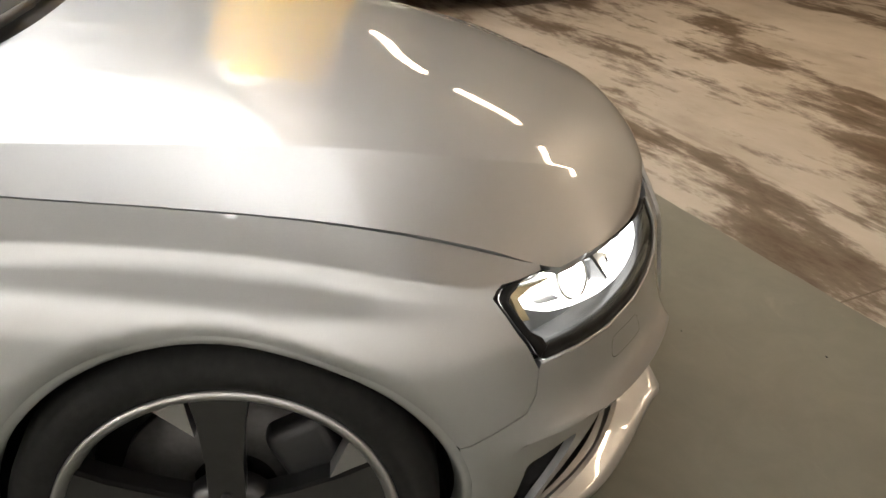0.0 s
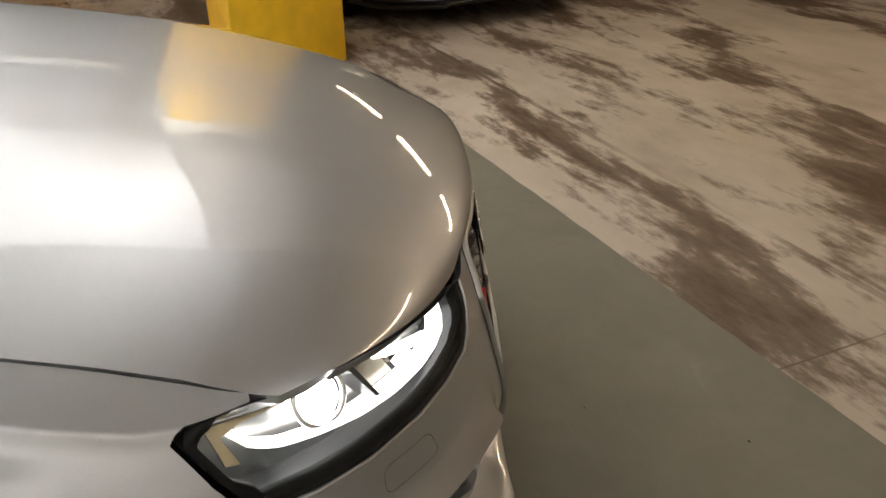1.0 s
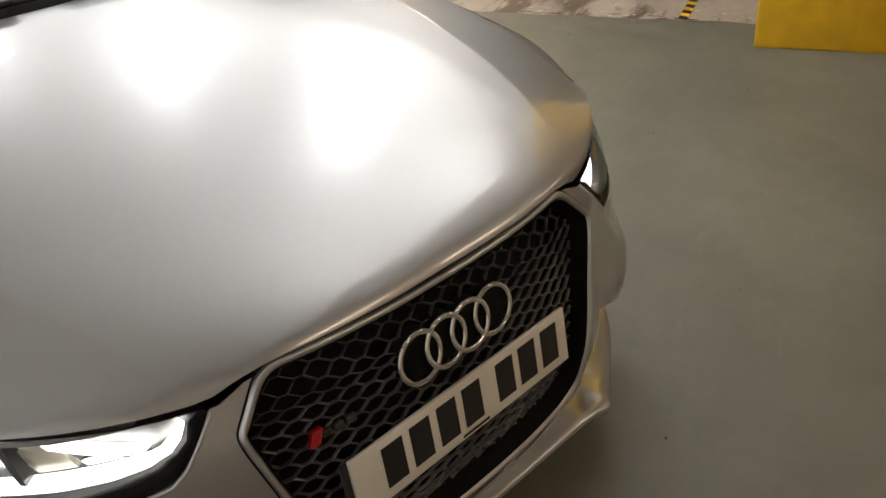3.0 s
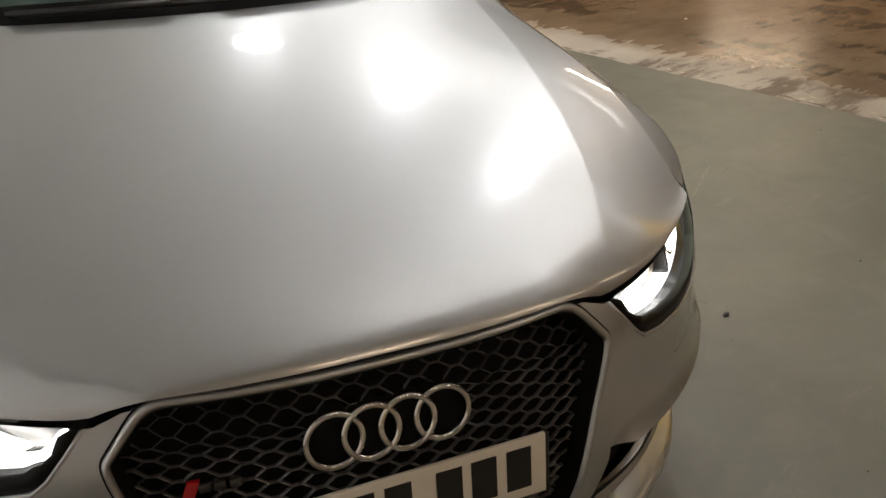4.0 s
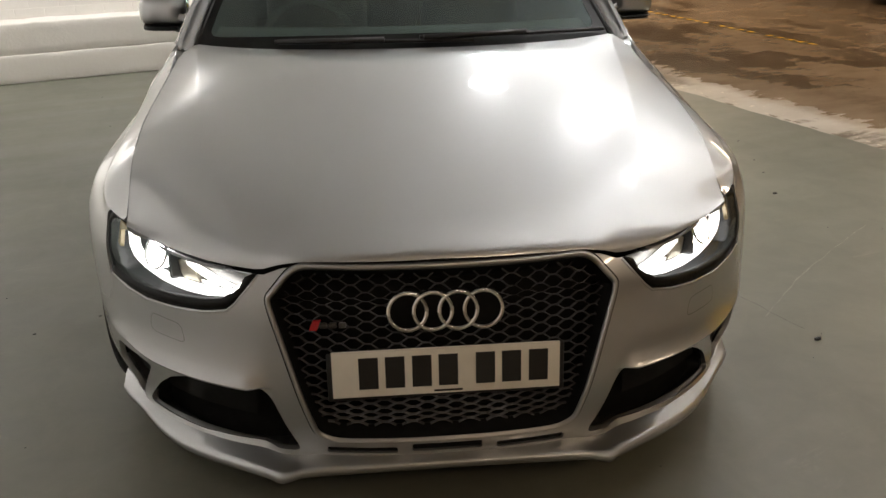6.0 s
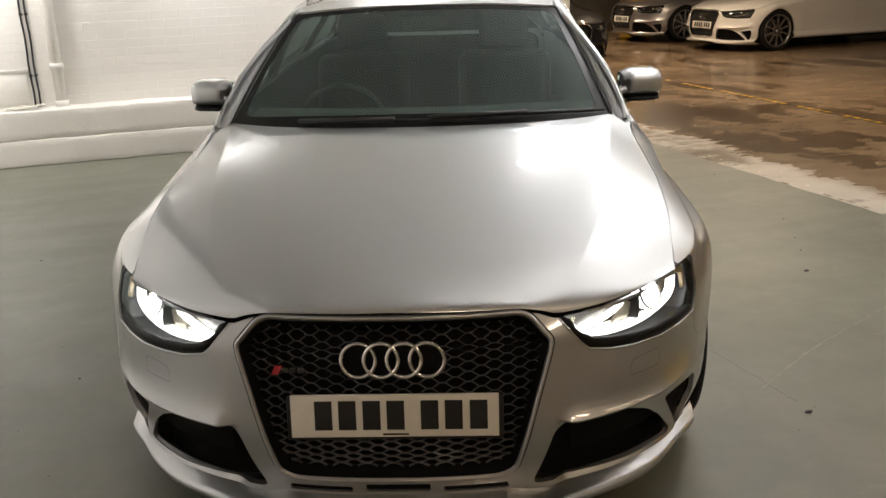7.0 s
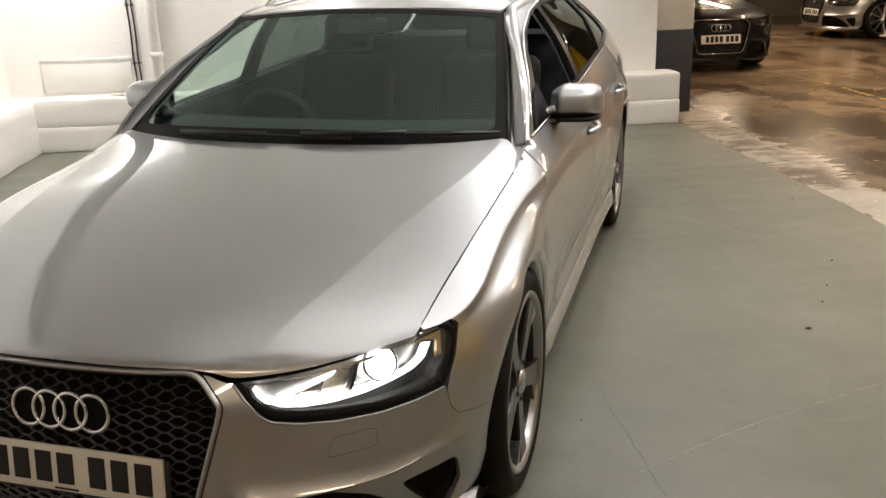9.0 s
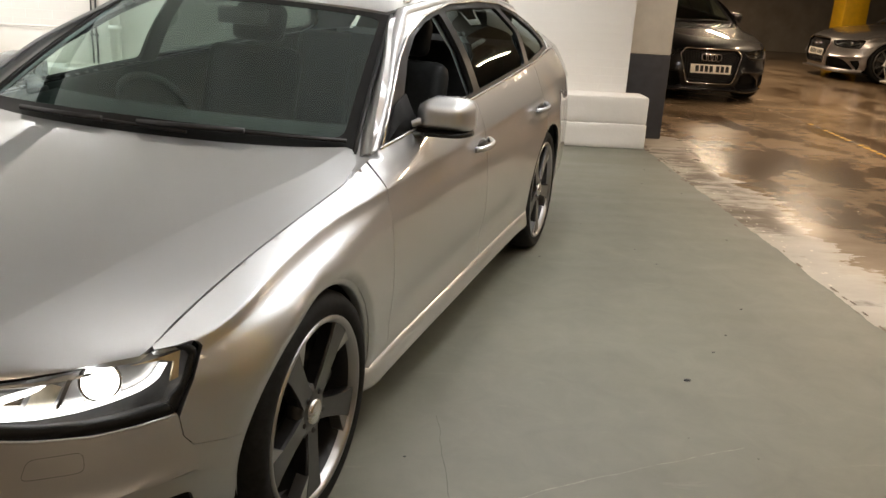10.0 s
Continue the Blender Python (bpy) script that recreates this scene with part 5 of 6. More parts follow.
    wins = {"front_window": ([(1.66, 0.05), (2.48, 0.05), (2.50, 0.91), (2.32, 0.87), (2.14, 0.78), (1.98, 0.62), (1.84, 0.40)], SIDE), "rear_window": ([(2.56, 0.05), (3.42, 0.05), (3.52, 0.55), (3.40, 0.90), (2.57, 0.91)], PRIVACY), "quarter_window": ([(3.50, 0.05), (4.06, 0.12), (4.08, 0.28), (3.96, 0.58), (3.78, 0.80), (3.50, 0.90), (3.60, 0.55)], PRIVACY)}
    arch = [(1.50, 0.0), (1.72, 0.40), (1.90, 0.645), (2.08, 0.81), (2.32, 0.92), (2.65, 0.97), (3.1, 0.98), (3.5, 0.955), (3.82, 0.85), (4.03, 0.62), (4.15, 0.32), (4.15, 0.14), (4.10, 0.04)]
    border = [(1.50, 0.0), (4.06, 0.0)] + arch[:0:-1]
    shoulder = [(1.43, 0.0), (4.62, 0.0), (4.56, 0.40), (4.44, 0.82), (4.30, 1.0), (2.05, 1.0), (1.90, 0.80), (1.72, 0.55), (1.56, 0.28)]
    def scaled(fn):
        return lambda a, b, d: fn(a, b * 2.0, d)
    def short(poly):
        return [(a, b / 2.0) for a, b in poly]
    glass = {nm: rounded(short(p), 0.03, 4) for nm, (p, _) in wins.items()}
    fm = sheet(rounded(short(border), 0.03, 4), scaled(fl(0.004)), 0.06, list(glass.values()), flange=0.02)
    both("side_panel", sheet(rounded(short(shoulder), 0.02, 3), scaled(fl(0.005)), 0.05, [rounded(short(border), 0.03, 4)], flange=0.012), body, car, "painted body side round the windows")
    for sgn in (1, -1):
        fr_ob = part("window_surround", fm.copy() if sgn > 0 else flip(fm), FRAME_BLACK, car, "black window frames")
        for nm, p in glass.items():
            if fine and sgn > 0 and nm == "front_window":
                continue                          # wound down
            gb = sheet(p, scaled(fl(0.012)), 0.09, flange=0)
            if sgn < 0:
                gb2 = flip(gb)
                gb.free()
                gb = gb2
            w = part(nm, gb, wins[nm][1], fr_ob)
            w.visible_shadow = False
        line = [flank_point(y, b) + Vector((0.004, 0, 0)) for y, b in ((1.49, 0.005), (1.8, 0.005), (2.4, 0.005), (3.0, 0.005), (3.6, 0.005), (4.10, 0.04))]
        part("belt_trim", rod([Vector((sgn * p.x, p.y, p.z)) for p in line], 0.006, 8), ALU, fr_ob, "bright belt moulding")
        line = [flank_point(y, b) + Vector((0.004, 0, 0)) for y, b in arch]
        part("window_trim", rod([Vector((sgn * p.x, p.y, p.z)) for p in line], 0.005, 8), ALU, fr_ob, "bright window moulding")
    fm.free()
    for sgn in (1, -1):
        door_mirror(car, sgn)

    # cabin
    dash = loft([[Vector((0.70 * a, y - 0.10 * (1 - a * a), z)) for a in np.linspace(-1, 1, 13)] for y, z in ((1.50, 0.90), (1.62, 0.935), (1.80, 0.945), (1.90, 0.91), (1.92, 0.74), (1.80, 0.55))])
    part("dashboard", dash, CABIN, car, "black dashboard")
    for sgn in (1, -1):
        part("door_card", loft([[Vector((sgn * (TOP_X(y) - 0.05 - 0.02 * (z < 0.6)), y, z)) for z in (0.30, 0.6, 0.85, TOP_Z(y) - 0.005)] for y in np.linspace(1.55, 4.4, 12)]), CABIN, car)
        part("inner_pillar", loft([[flank_point(y + dy, b) * 1 + Vector((-0.035, 0, 0)) for dy in (0.0, 0.12)] for b in (0.0, 0.5, 1.0) for y in (2.46,)] if sgn > 0 else [[Vector((-(flank_point(2.46 + dy, b).x - 0.035), 2.46 + dy, flank_point(2.46, b).z)) for dy in (0.0, 0.12)] for b in (0.0, 0.5, 1.0)]), CABIN, car)
    part("cabin_floor", box(-0.74, 1.3, 0.24, 0.74, 4.5, 0.28), CABIN, car)
    part("bulkhead", box(-0.72, 1.36, 0.24, 0.72, 1.40, 0.90), CABIN, car)
    part("headliner", loft([[Vector((a * ROOF_X(y) * 0.9, y, ROOF_MID(y) - 0.035 - 0.03 * a * a)) for a in (-1, -0.6, -0.2, 0.2, 0.6, 1)] for y in (2.16, 2.6, 3.2, 3.8, 4.3)]), CABIN, car)
    if fine:
        for sx in (-0.37, 0.37):
            seat = part("front_seat", box(sx - 0.25, 2.12, 0.40, sx + 0.25, 2.62, 0.58, 0.06, 3), SEAT_CLOTH, car, "black leather bucket seat")
            part("seat_back", move(box(-0.24, -0.07, 0, 0.24, 0.07, 0.60, 0.06, 3), pose(sx, 2.62, 0.5, -16)), SEAT_CLOTH, seat)
            part("head_restraint", move(box(-0.13, -0.05, 0.62, 0.13, 0.05, 0.80, 0.04, 3), pose(sx, 2.62, 0.5, -16)), SEAT_CLOTH, seat)
        part("rear_bench", box(-0.62, 3.05, 0.40, 0.62, 3.55, 0.58, 0.06, 3), SEAT_CLOTH, car)
        part("bench_back", move(box(-0.62, -0.07, 0, 0.62, 0.07, 0.62, 0.06, 3), pose(0, 3.55, 0.5, -18)), SEAT_CLOTH, car)
        wheel_m = pose(-0.37, 1.98, 0.86, 0, 0, 0) @ Matrix.Rotation(radians(25), 4, "X")
        sw = part("steering_wheel", move(ring_torus(0.175, 0.015, 36, 8), wheel_m), CABIN, car, "black steering wheel")
        part("wheel_boss", move(box(-0.16, -0.015, -0.04, 0.16, 0.015, 0.04, 0.012, 2), wheel_m), CABIN, sw)
        part("rear_view_mirror", box(-0.11, 2.02, 1.235, 0.11, 2.05, 1.30, 0.012, 2), TRIM, car)

    for x in (0.912, -0.912):
        wheel(car, x, AXLE_F, fine, radians(-108) if x > 0 else radians(-1), 0)
        wheel(car, x * 0.995, AXLE_R, fine, radians(40), 0)
    return car


# ---- the car park ----
def slab(name, bm, material, label, smooth=False):
    ob = part(name, bm, material, None, label, smooth)
    return tagged(ob, kind="structure")


def rough_line(x0, y0, x1, y1, step, amp, seed):
    n = max(2, int(math.hypot(x1 - x0, y1 - y0) / step))
    out = []
    for i in range(n + 1):
        t = i / n
        p = Vector((x0 + (x1 - x0) * t, y0 + (y1 - y0) * t, 0))
        k = amp * (noise.noise(p * 5 + Vector((seed, 0, 0))) + 0.6 * noise.noise(p * 16 + Vector((0, seed, 0))) + 0.35 * noise.noise(p * 45))
        d = Vector((-(y1 - y0), x1 - x0, 0)).normalized()
        out.append((p.x + d.x * k, p.y + d.y * k))
    return out


slab("floor", box(-9, -14, -0.2, 20, 24, 0.0), CONCRETE, "worn power-floated concrete floor")
bay = rough_line(-2.6, -0.78, 3.26, -0.78, 0.03, 0.004, 3) + rough_line(3.30, -0.60, 3.60, -0.30, 0.03, 0.01, 5) + rough_line(3.64, -0.14, 3.66, 6.5, 0.025, 0.016, 9) + [(3.66, 6.9), (-2.6, 6.9)]
bm = bmesh.new()
face = bm.faces.new([bm.verts.new((x, y, 0.004)) for x, y in bay])
if face.normal.z < 0:
    face.normal_flip()
bmesh.ops.triangulate(bm, faces=bm.faces[:])
slab("painted_floor", bm, FLOOR_PAINT, "grey-green painted parking bay floor, chipped at its edge")

# chipped, pale strip where the paint has broken away
CHIP = plain("bare_screed", (0.60, 0.53, 0.44), 0.6, vary=0.25, scale=12, relief=0.003)
random.seed(4)
bm = bmesh.new()
for i in range(110):
    y = random.uniform(-0.1, 6.3)
    x = 3.67 + abs(random.gauss(0, 0.09))
    r = random.uniform(0.003, 0.012)
    k = random.randint(5, 8)
    ring = [bm.verts.new((x + r * random.uniform(0.5, 1.2) * math.cos(a), y + 1.6 * r * random.uniform(0.5, 1.2) * math.sin(a), 0.0025 + 0.00001 * i)) for a in [2 * math.pi * j / k for j in range(k)]]
    bm.faces.new(ring)
tagged(part("paint_flakes", bm, CHIP, None, "pale flakes of screed along the paint edge", False), category="flakes", kind="stuff")

# small grit on the paint
random.seed(11)
bm = bmesh.new()
for i in range(70):
    x, y = random.uniform(-1.5, 3.5), random.uniform(-0.7, 5.5)
    if i < 2:
        x, y = ((2.53, 1.418), (1.533, 0.254))[i]
    r = random.uniform(0.002, 0.005) if i > 1 else 0.010
    bmesh.ops.create_icosphere(bm, subdivisions=1, radius=r, matrix=Matrix.Translation((x, y, 0.004 + r * 0.4)) @ Matrix.Diagonal((1.6, 0.9, 0.6, 1)))
tagged(part("floor_grit", bm, TRIM, None, "dark specks of grit on the painted floor", False), category="grit", kind="stuff")

# walls
slab("wall_north", box(-2.7, 6.40, 0.0, 3.48, 6.66, 3.0), WALL, "white-painted brick wall")
slab("wall_west", box(-2.7, -7.0, 0.0, -2.40, 6.40, 3.0), ROUGH_WALL, "white-painted wall")
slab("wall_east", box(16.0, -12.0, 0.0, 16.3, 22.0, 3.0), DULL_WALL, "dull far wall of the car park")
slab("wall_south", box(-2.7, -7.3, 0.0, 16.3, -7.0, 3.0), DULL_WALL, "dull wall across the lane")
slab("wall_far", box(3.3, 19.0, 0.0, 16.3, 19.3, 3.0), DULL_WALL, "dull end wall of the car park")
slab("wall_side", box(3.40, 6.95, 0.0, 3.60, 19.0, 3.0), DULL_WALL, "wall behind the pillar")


def rough_block(x0, y0, z0, x1, y1, z1, n, amp, seed):
    """A block with uneven, hand-plastered faces and soft edges."""
    bm = box(x0, y0, z0, x1, y1, z1, 0.012, 2)
    for ax, (a, b) in enumerate(((x0, x1), (y0, y1), (z0, z1))):
        k = max(1, int((b - a) / n))
        for i in range(1, k):
            co = [0, 0, 0]
            co[ax] = a + (b - a) * i / k
            no = [0, 0, 0]
            no[ax] = 1
            bmesh.ops.bisect_plane(bm, geom=bm.verts[:] + bm.edges[:] + bm.faces[:], plane_co=co, plane_no=no)
    for v in bm.verts:
        p = v.co * 4 + Vector((seed, 0, 0))
        o = noise.noise_vector(p) * amp + noise.noise_vector(p * 5) * amp * 0.5
        if v.co.z < z0 + 0.002:
            o.z = 0
        v.co += o
    return bm


slab("plinth_lower", rough_block(-2.40, 6.14, 0.004, 3.64, 6.46, 0.225, 0.05, 0.006, 2), ROUGH_WALL, "white-painted rough plinth, lower course", True)
slab("plinth_upper", rough_block(-2.40, 6.145, 0.225, 3.635, 6.46, 0.465, 0.05, 0.008, 7), ROUGH_WALL, "white-painted rough plinth, upper course", True)
slab("plinth_west", rough_block(-2.44, -6.9, 0.004, -2.12, 6.14, 0.46, 0.10, 0.008, 4), ROUGH_WALL, "white-painted rough plinth along the wall", True)

# the courses of painted brick just above the plinth, brick by brick
def brick_mesh():
    bm = box(0, -0.0014, 0, 0.221, 0.004, 0.071)
    bmesh.ops.bevel(bm, geom=[e for e in bm.edges if all(v.co.y < 0 for v in e.verts)], offset=0.0012, segments=1, affect="EDGES")
    return bm


north = bpy.data.objects["wall_north"]
one = bpy.data.meshes.new("brick")
bm = brick_mesh()
bm.to_mesh(one)
bm.free()
one.materials.append(ROUGH_WALL)
random.seed(21)
rest = bmesh.new()
for row in range(28):
    z = 0.470 + 0.075 * row
    for k in range(27):
        x = -2.40 + 0.225 * k - (0.1125 if row % 2 else 0)
        x0, x1 = max(-2.398, x), min(3.478, x + 0.221)
        if x1 - x0 < 0.03:
            continue
        m = Matrix.Translation((x0, 6.40 + random.uniform(-0.0005, 0.0005), z)) @ Matrix.Rotation(random.uniform(-0.003, 0.003), 4, "Y") @ Matrix.Diagonal(((x1 - x0) / 0.221, 1, 1, 1))
        if row < 11:
            b = new("brick", one)
            b.parent = north
            b.matrix_world = m
        else:
            extra = brick_mesh()
            extra.transform(m)
            me = bpy.data.meshes.new("brick_rest")
            extra.to_mesh(me)
            extra.free()
            rest.from_mesh(me)
            bpy.data.meshes.remove(me)
tagged(part("upper_bricks", rest, ROUGH_WALL, north, "painted brick courses higher up", False), kind="stuff")

# pillars
pil = thing("pillar", pose(0, 0, 0), "square pillar with charcoal base and cream top", "pillar", kind="structure")
part("pillar_base", box(3.42, 6.73, 0.0, 3.96, 7.25, 0.80, 0.008, 2), PILLAR_DARK, pil)
part("pillar_shaft", box(3.424, 6.734, 0.80, 3.956, 7.246, 2.3, 0.008, 2), CREAM, pil)


def column(x, y, w):
    c = thing("column", pose(x, y, 0), "square concrete column painted yellow", "column", "yellow columns", "structure")
    part("column_base", box(0, 0, 0, w, w, 2.16, 0.012, 2), YELLOW, c)
    part("column_head", box(0.004, 0.004, 2.16, w - 0.004, w - 0.004, 2.3, 0.01, 2), CREAM, c)


column(3.26, -0.77, 0.63)
column(9.92, 15.4, 0.48)

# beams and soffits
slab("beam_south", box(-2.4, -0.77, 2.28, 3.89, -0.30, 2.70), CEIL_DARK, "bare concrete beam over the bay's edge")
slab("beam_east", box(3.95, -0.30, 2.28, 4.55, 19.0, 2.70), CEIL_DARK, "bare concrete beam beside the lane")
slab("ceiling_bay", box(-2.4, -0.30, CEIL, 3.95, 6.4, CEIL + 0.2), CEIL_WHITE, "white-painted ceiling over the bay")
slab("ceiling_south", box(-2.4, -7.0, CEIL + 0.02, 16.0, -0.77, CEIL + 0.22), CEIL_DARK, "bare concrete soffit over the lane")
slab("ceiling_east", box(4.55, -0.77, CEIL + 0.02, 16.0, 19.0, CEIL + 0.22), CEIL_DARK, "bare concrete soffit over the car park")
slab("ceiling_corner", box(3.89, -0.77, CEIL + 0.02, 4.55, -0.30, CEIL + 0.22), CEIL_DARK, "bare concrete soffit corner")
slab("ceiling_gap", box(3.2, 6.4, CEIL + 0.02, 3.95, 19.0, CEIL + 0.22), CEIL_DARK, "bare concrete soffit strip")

def ring_row(r, z, n=28):
    return [Vector((r * math.cos(2 * math.pi * k / n), r * math.sin(2 * math.pi * k / n), z)) for k in range(n + 1)]


for sx, sy in FILL_WASHERS:
    sp = thing("fill_can", pose(sx, sy, CEIL - DROP), "hanging can lamp, added and unseen, that brightens the north wall and ceiling", "lamp", "wall washers")
    part("lamp_stem", rod([(0.10, 0, DROP - 0.001), (0.10, 0, 0.0), (0.085, 0, -0.04)], 0.008, 8), STEEL, sp)
    part("lamp_can", loft([ring_row(0.085, z) for z in (0.02, -0.05, -0.115)]), STEEL, sp)
    part("lamp_lens", rod([(0, 0, -0.092), (0, 0, -0.097)], 0.066, 24), TUBE_COOL, sp)
    part("lamp_top", rod([(0, 0, 0.004), (0, 0, 0.0)], 0.066, 24), TUBE_COOL, sp)
for sx, sy in BULKHEADS:
    sp = thing("bulkhead_lamp", pose(sx, sy, CEIL), "round opal bulkhead lamp, lit", "lamp", "bay lamps")
    part("lamp_base", loft([ring_row(r, z) for r, z in ((0.165, -0.001), (0.165, -0.04), (0.15, -0.05))]), STEEL, sp)
    part("lamp_opal", loft([ring_row(r, z) for r, z in ((0.148, -0.045), (0.146, -0.070), (0.135, -0.080), (0.001, -0.083))]), TUBE_COOL, sp)
for sx, sy in FILL_UPLIGHTS:
    up = thing("fill_uplighter", pose(sx, sy, UP_Z), "small hanging lamp, added and unseen, that brightens the bay ceiling", "lamp", "bay uplighters")
    part("lamp_dish", loft([ring_row(r, z, 20) for r, z in ((0.036, 0.014), (0.034, -0.008), (0.02, -0.02), (0.001, -0.022))]), STEEL, up)
    part("lamp_lens", rod([(0, 0, 0.004), (0, 0, 0.008)], 0.030, 20), TUBE_COOL, up)
    part("lamp_stem", rod([(0.037, 0, 0.0), (0.037, 0, CEIL - UP_Z + 0.002)], 0.003, 6), STEEL, up)
# trough for the added ceiling fill
for cx, cy, ca, cl, _ in FILL_COVES:
    cv = thing("fill_trough", pose(cx, cy, FILL_COVE_Z, 0, 0, -ca), "added white light trough, unseen, that brightens the bay ceiling", "lamp", "cove lamps")
    h = cl / 2 + 0.1
    part("trough_base", box(-0.04, -h, 0.02, 0.063, h, 0.026), STEEL, cv)
    part("trough_lip", box(-0.042, -h, 0.026, -0.038, h, 0.075), STEEL, cv)
    for k in range(3):
        part("trough_hanger", rod([(0.03, h * (k - 1) * 0.9, 0.024), (0.03, h * (k - 1) * 0.9, CEIL - FILL_COVE_Z + 0.002)], 0.005, 6), STEEL, cv)
for bx, by, ba in FILL_BATTENS:
    lampo = thing("fill_batten", pose(bx, by, 2.06, 0, 71, 0) @ pose(0, 0, 0, 0, 0, ba), "dark shrouded batten, added and unseen, that brightens the west wall", "lamp", "bay battens")
    part("batten_body", box(-1.0, -0.05, -0.03, 1.0, 0.05, 0.05, 0.006, 2), PILLAR_DARK, lampo)
    # lips and caps keep this added glow out of the bonnet's reflections
    for lip in (-0.066, 0.060):
        part("batten_shroud", box(-1.0, lip, -0.075, 1.0, lip + 0.006, 0.03), PILLAR_DARK, lampo)
    for end in (-1.006, 1.0):
        part("batten_cap", box(end, -0.066, -0.075, end + 0.006, 0.066, 0.05), PILLAR_DARK, lampo)
    for dx in (-0.6, 0.6):
        inv = lampo.matrix_world.inverted()
        part("hanger", rod([inv @ Vector((bx, by + dx, 2.07)), inv @ Vector((bx, by + dx, CEIL + 0.002))], 0.006, 6), STEEL, lampo)
    part("diffuser", box(-0.98, -0.042, -0.055, 0.98, 0.042, -0.031, 0.01, 2), TUBE_COOL, lampo)

# ceiling battens
for bx, by, ba, _ in PARK_LAMPS:
    lampo = thing("batten_lamp", pose(bx, by, CEIL - 0.02, 0, 0, ba), "ceiling batten with a lit diffuser", "lamp", "car park lamps")
    part("batten_body", box(-0.75, -0.05, -0.03, 0.75, 0.05, 0.04, 0.006, 2), STEEL, lampo)
    part("diffuser", box(-0.73, -0.042, -0.068, 0.73, 0.042, -0.031, 0.01, 2), TUBE_WARM, lampo)

# hazard tape on the lane floor, worn in places, and the joint that carries its line on
def floor_tape(x, y, turn, count, pitch, gone):
    tape = thing("floor_tape", pose(x, y, 0.0, 0, 0, turn), "worn black and yellow hazard tape stuck to the floor", "tape", "hazard tapes")
    for i in range(count):
        if random.random() < gone:
            continue
        b = bmesh.new()
        x0, lean = i * pitch, 0.36 * pitch
        b.faces.new([b.verts.new((x0 + dx, dy, 0.003)) for dx, dy in ((0.0, -0.025), (pitch, -0.025), (pitch + lean, 0.025), (lean, 0.025))])
        part("tape_stripe", b, YELLOW if i % 2 == 0 else TRIM, tape, smooth=False)


random.seed(31)
floor_tape(3.60, 0.26, 0, 24, 0.055, 0.04)
floor_tape(6.00, 4.30, 88, 58, 0.068, 0.12)
random.seed(33)
scar = bmesh.new()
for i in range(26):
    t0 = i / 26
    x0, y0 = 6.10 - 0.5 * t0 ** 2, 8.3 + 3.0 * t0
    w = random.uniform(0.006, 0.014)
    scar.faces.new([scar.verts.new((x0 + dx, y0 + dy, 0.0016)) for dx, dy in ((-w, 0), (w, 0), (w * random.uniform(0.5, 1), 0.10), (-w * random.uniform(0.5, 1), 0.10))])
slab("floor_joint", scar, SCAR, "dark worn joint in the concrete floor")

# hairline cracks in the paint, and dark scars along its broken edge
def hairline(points, width):
    bm = bmesh.new()
    rows = []
    for (x0, y0), (x1, y1) in zip(points, points[1:]):
        for i in range(14):
            t0 = i / 14
            p = Vector((x0 + (x1 - x0) * t0, y0 + (y1 - y0) * t0, 0.0052))
            d = Vector((-(y1 - y0), x1 - x0, 0)).normalized()
            p += d * 0.008 * noise.noise(p * 14)
            w = width * (0.6 + 0.5 * noise.noise(p * 40))
            rows.append((p + d * w, p - d * w))
    vs = [[bm.verts.new(q) for q in r] for r in rows]
    for r, q in zip(vs, vs[1:]):
        bm.faces.new((r[0], q[0], q[1], r[1]))
    bmesh.ops.recalc_face_normals(bm, faces=bm.faces[:])
    return bm


slab("floor_crack", hairline([(1.53, 1.08), (1.54, 0.69), (1.55, 0.30)], 0.0022), SCUFF_DARK, "hairline crack in the floor paint")
slab("floor_scratch", hairline([(1.50, 0.46), (1.87, 0.65), (2.14, 0.76), (2.60, 0.93)], 0.004), SCUFF_PALE, "pale scratch across the floor paint")
bm = bmesh.new()
for i in range(46):
    y = random.uniform(0.2, 6.3)
    x, r = 3.668 + random.gauss(0, 0.022), random.uniform(0.012, 0.035)
    k = random.randint(6, 9)
    bm.faces.new([bm.verts.new((x + 0.45 * r * random.uniform(0.4, 1.2) * math.cos(q), y + 1.7 * r * random.uniform(0.5, 1.2) * math.sin(q), 0.0052 + 0.00001 * i)) for q in [2 * math.pi * j / k for j in range(k)]])
tagged(part("edge_scars", bm, SCAR, None, "dark scars along the broken paint edge", False), category="scars", kind="stuff")

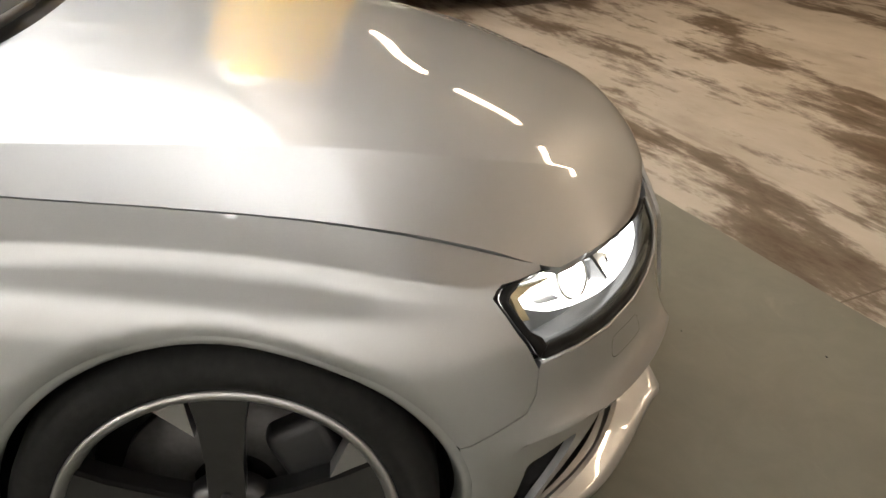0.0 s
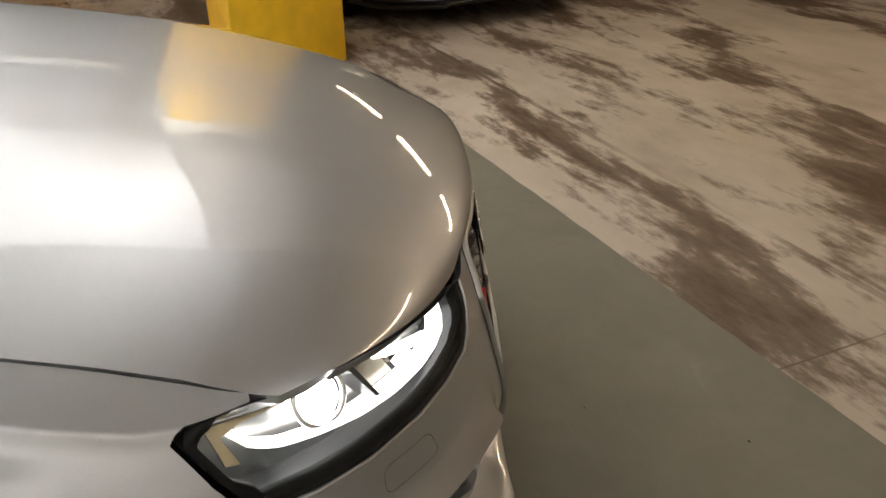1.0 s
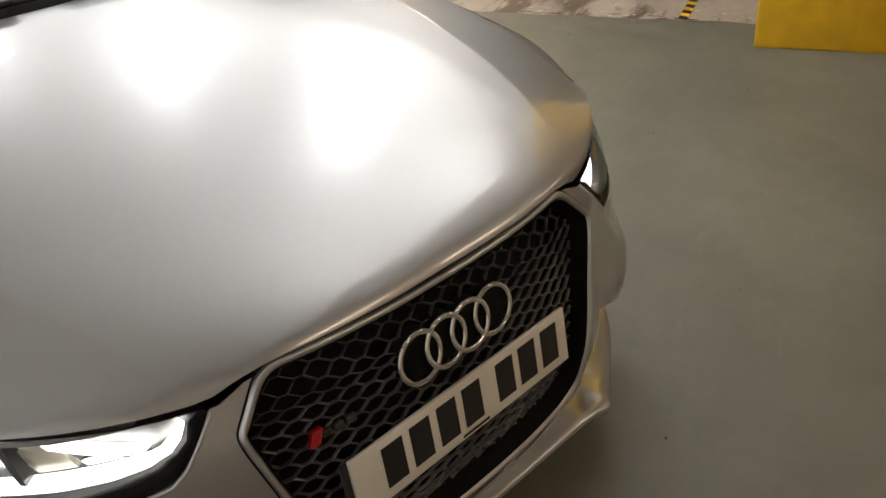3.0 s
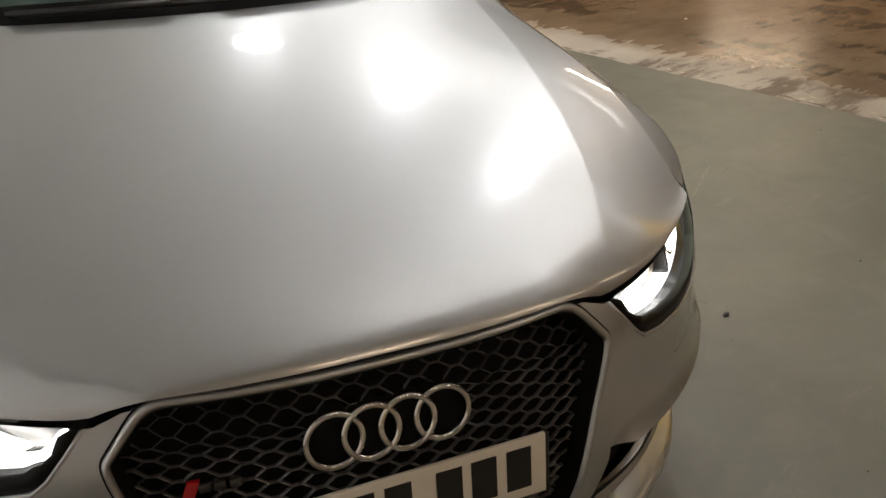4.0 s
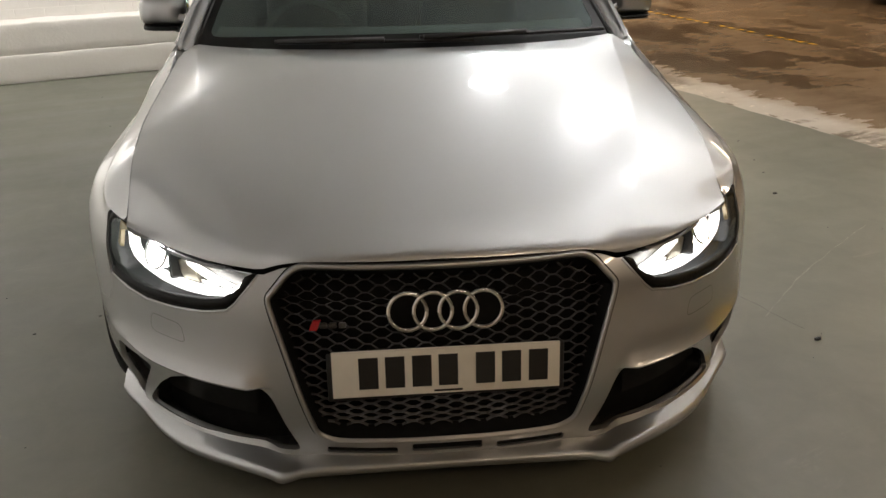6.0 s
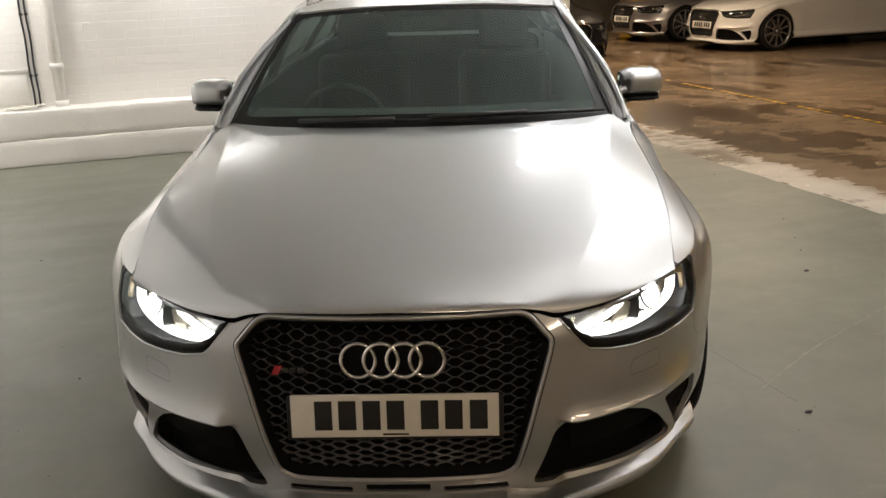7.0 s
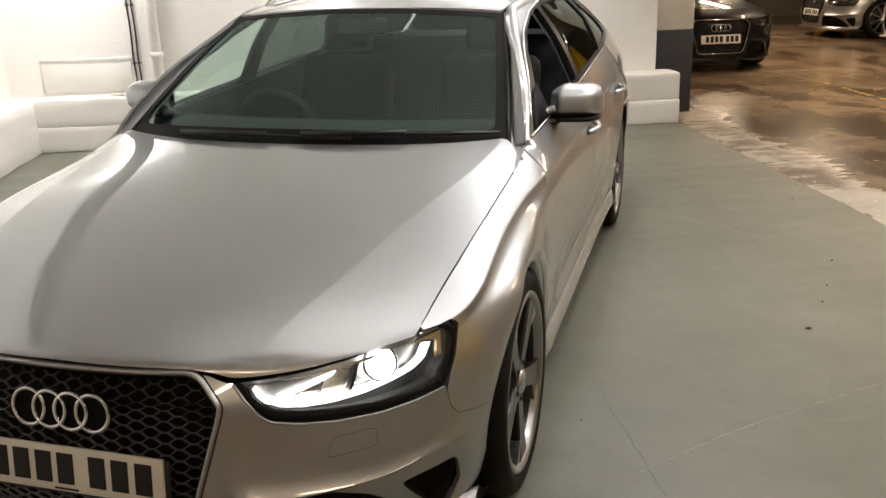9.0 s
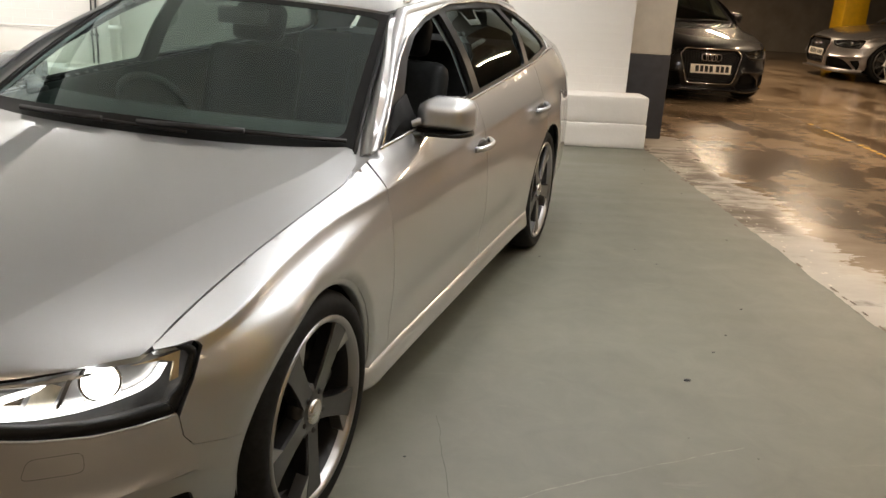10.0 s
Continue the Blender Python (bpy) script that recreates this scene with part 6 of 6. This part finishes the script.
# pipe, cables and conduit on the north wall
pipe = thing("drain_pipe", pose(-1.07, 6.33, 0.465), "white-painted soil pipe on the wall", "pipe")
part("pipe_run", rod([(0, 0, 0), (0, 0, 1.0), (-0.03, 0, 2.1)], 0.045, 20), PIPE_WHITE, pipe)
for h in (0.0, 0.31):
    part("pipe_collar", rod([(0, 0, h), (0, 0, h + 0.05)], 0.055, 20), PIPE_WHITE, pipe)
for dx in (-1.285, -1.245):
    cb = thing("wall_cable", pose(dx, 6.385, 0.47), "black cable clipped to the white wall", "cable", "wall cables")
    part("cable_run", rod([(0.004 * math.sin(i * 1.7), -0.006 * abs(math.sin(i)), i * 0.12) for i in range(18)], 0.008, 8), CABLE, cb)
    for h in (0.25, 0.75, 1.3):
        part("cable_clip", box(-0.014, -0.018, h, 0.014, 0.012, h + 0.02, 0.003, 1), CABLE, cb)
con = thing("conduit", pose(-2.1, 6.388, 0.775), "white conduit along the wall", "conduit")
part("conduit_run", rod([(0, 0, 0), (0.4, 0, 0.002), (0.80, 0, 0)], 0.012, 10), PIPE_WHITE, con)
pan = thing("wall_hatch", pose(-2.1, 6.385, 0.5), "white-painted access panel on the wall", "panel")
part("hatch_panel", box(0, -0.003, 0, 0.78, 0.01, 0.26, 0.003, 1), ROUGH_WALL, pan)
part("hatch_edge", rod([(0, -0.004, 0), (0, -0.004, 0.26), (0.78, -0.004, 0.26)], 0.006, 6), PIPE_WHITE, pan)
sheet_p = loft([[Vector((-1.50 + 0.30 * i / 10, 6.22 + 0.10 * j / 4, 0.474 + 0.012 * math.sin(i * 0.9 + j) ** 2 + 0.02 * (i / 10) ** 3)) for i in range(11)] for j in range(5)])
tagged(part("paper_scrap", sheet_p, SACK, None, "curled scrap of paper lying on the plinth"), category="paper")

# ---- cars ----
build_car("estate_car", CAR, SILVER, "silver estate car with headlamps on, parked askew in the bay", 0.024, True, True)


def nose_at(x, y, angle):
    return pose(x, y, 0, 0, 0, angle)


build_car("parked_car", nose_at(5.35, 9.45, 0), BLACK_PAINT, "glossy black car parked nose out beyond the pillar", 0.07, False, False, "parked cars")
build_car("parked_car", nose_at(8.85, 11.35, -90), WHITE_PAINT, "white car parked nose out in the row", 0.07, False, False, "parked cars")
build_car("parked_car", nose_at(8.75, 13.85, -90), GREY_PAINT, "grey metallic car parked nose out in the row", 0.07, False, False, "parked cars")
build_car("parked_car", nose_at(8.6, 5.5, -90), BLACK_PAINT, "black car parked beside a yellow column", 0.07, False, False, "parked cars")
build_car("parked_car", nose_at(3.55, -1.9, -90), BLACK_PAINT, "black car parked next to the yellow column", 0.07, False, False, "parked cars")
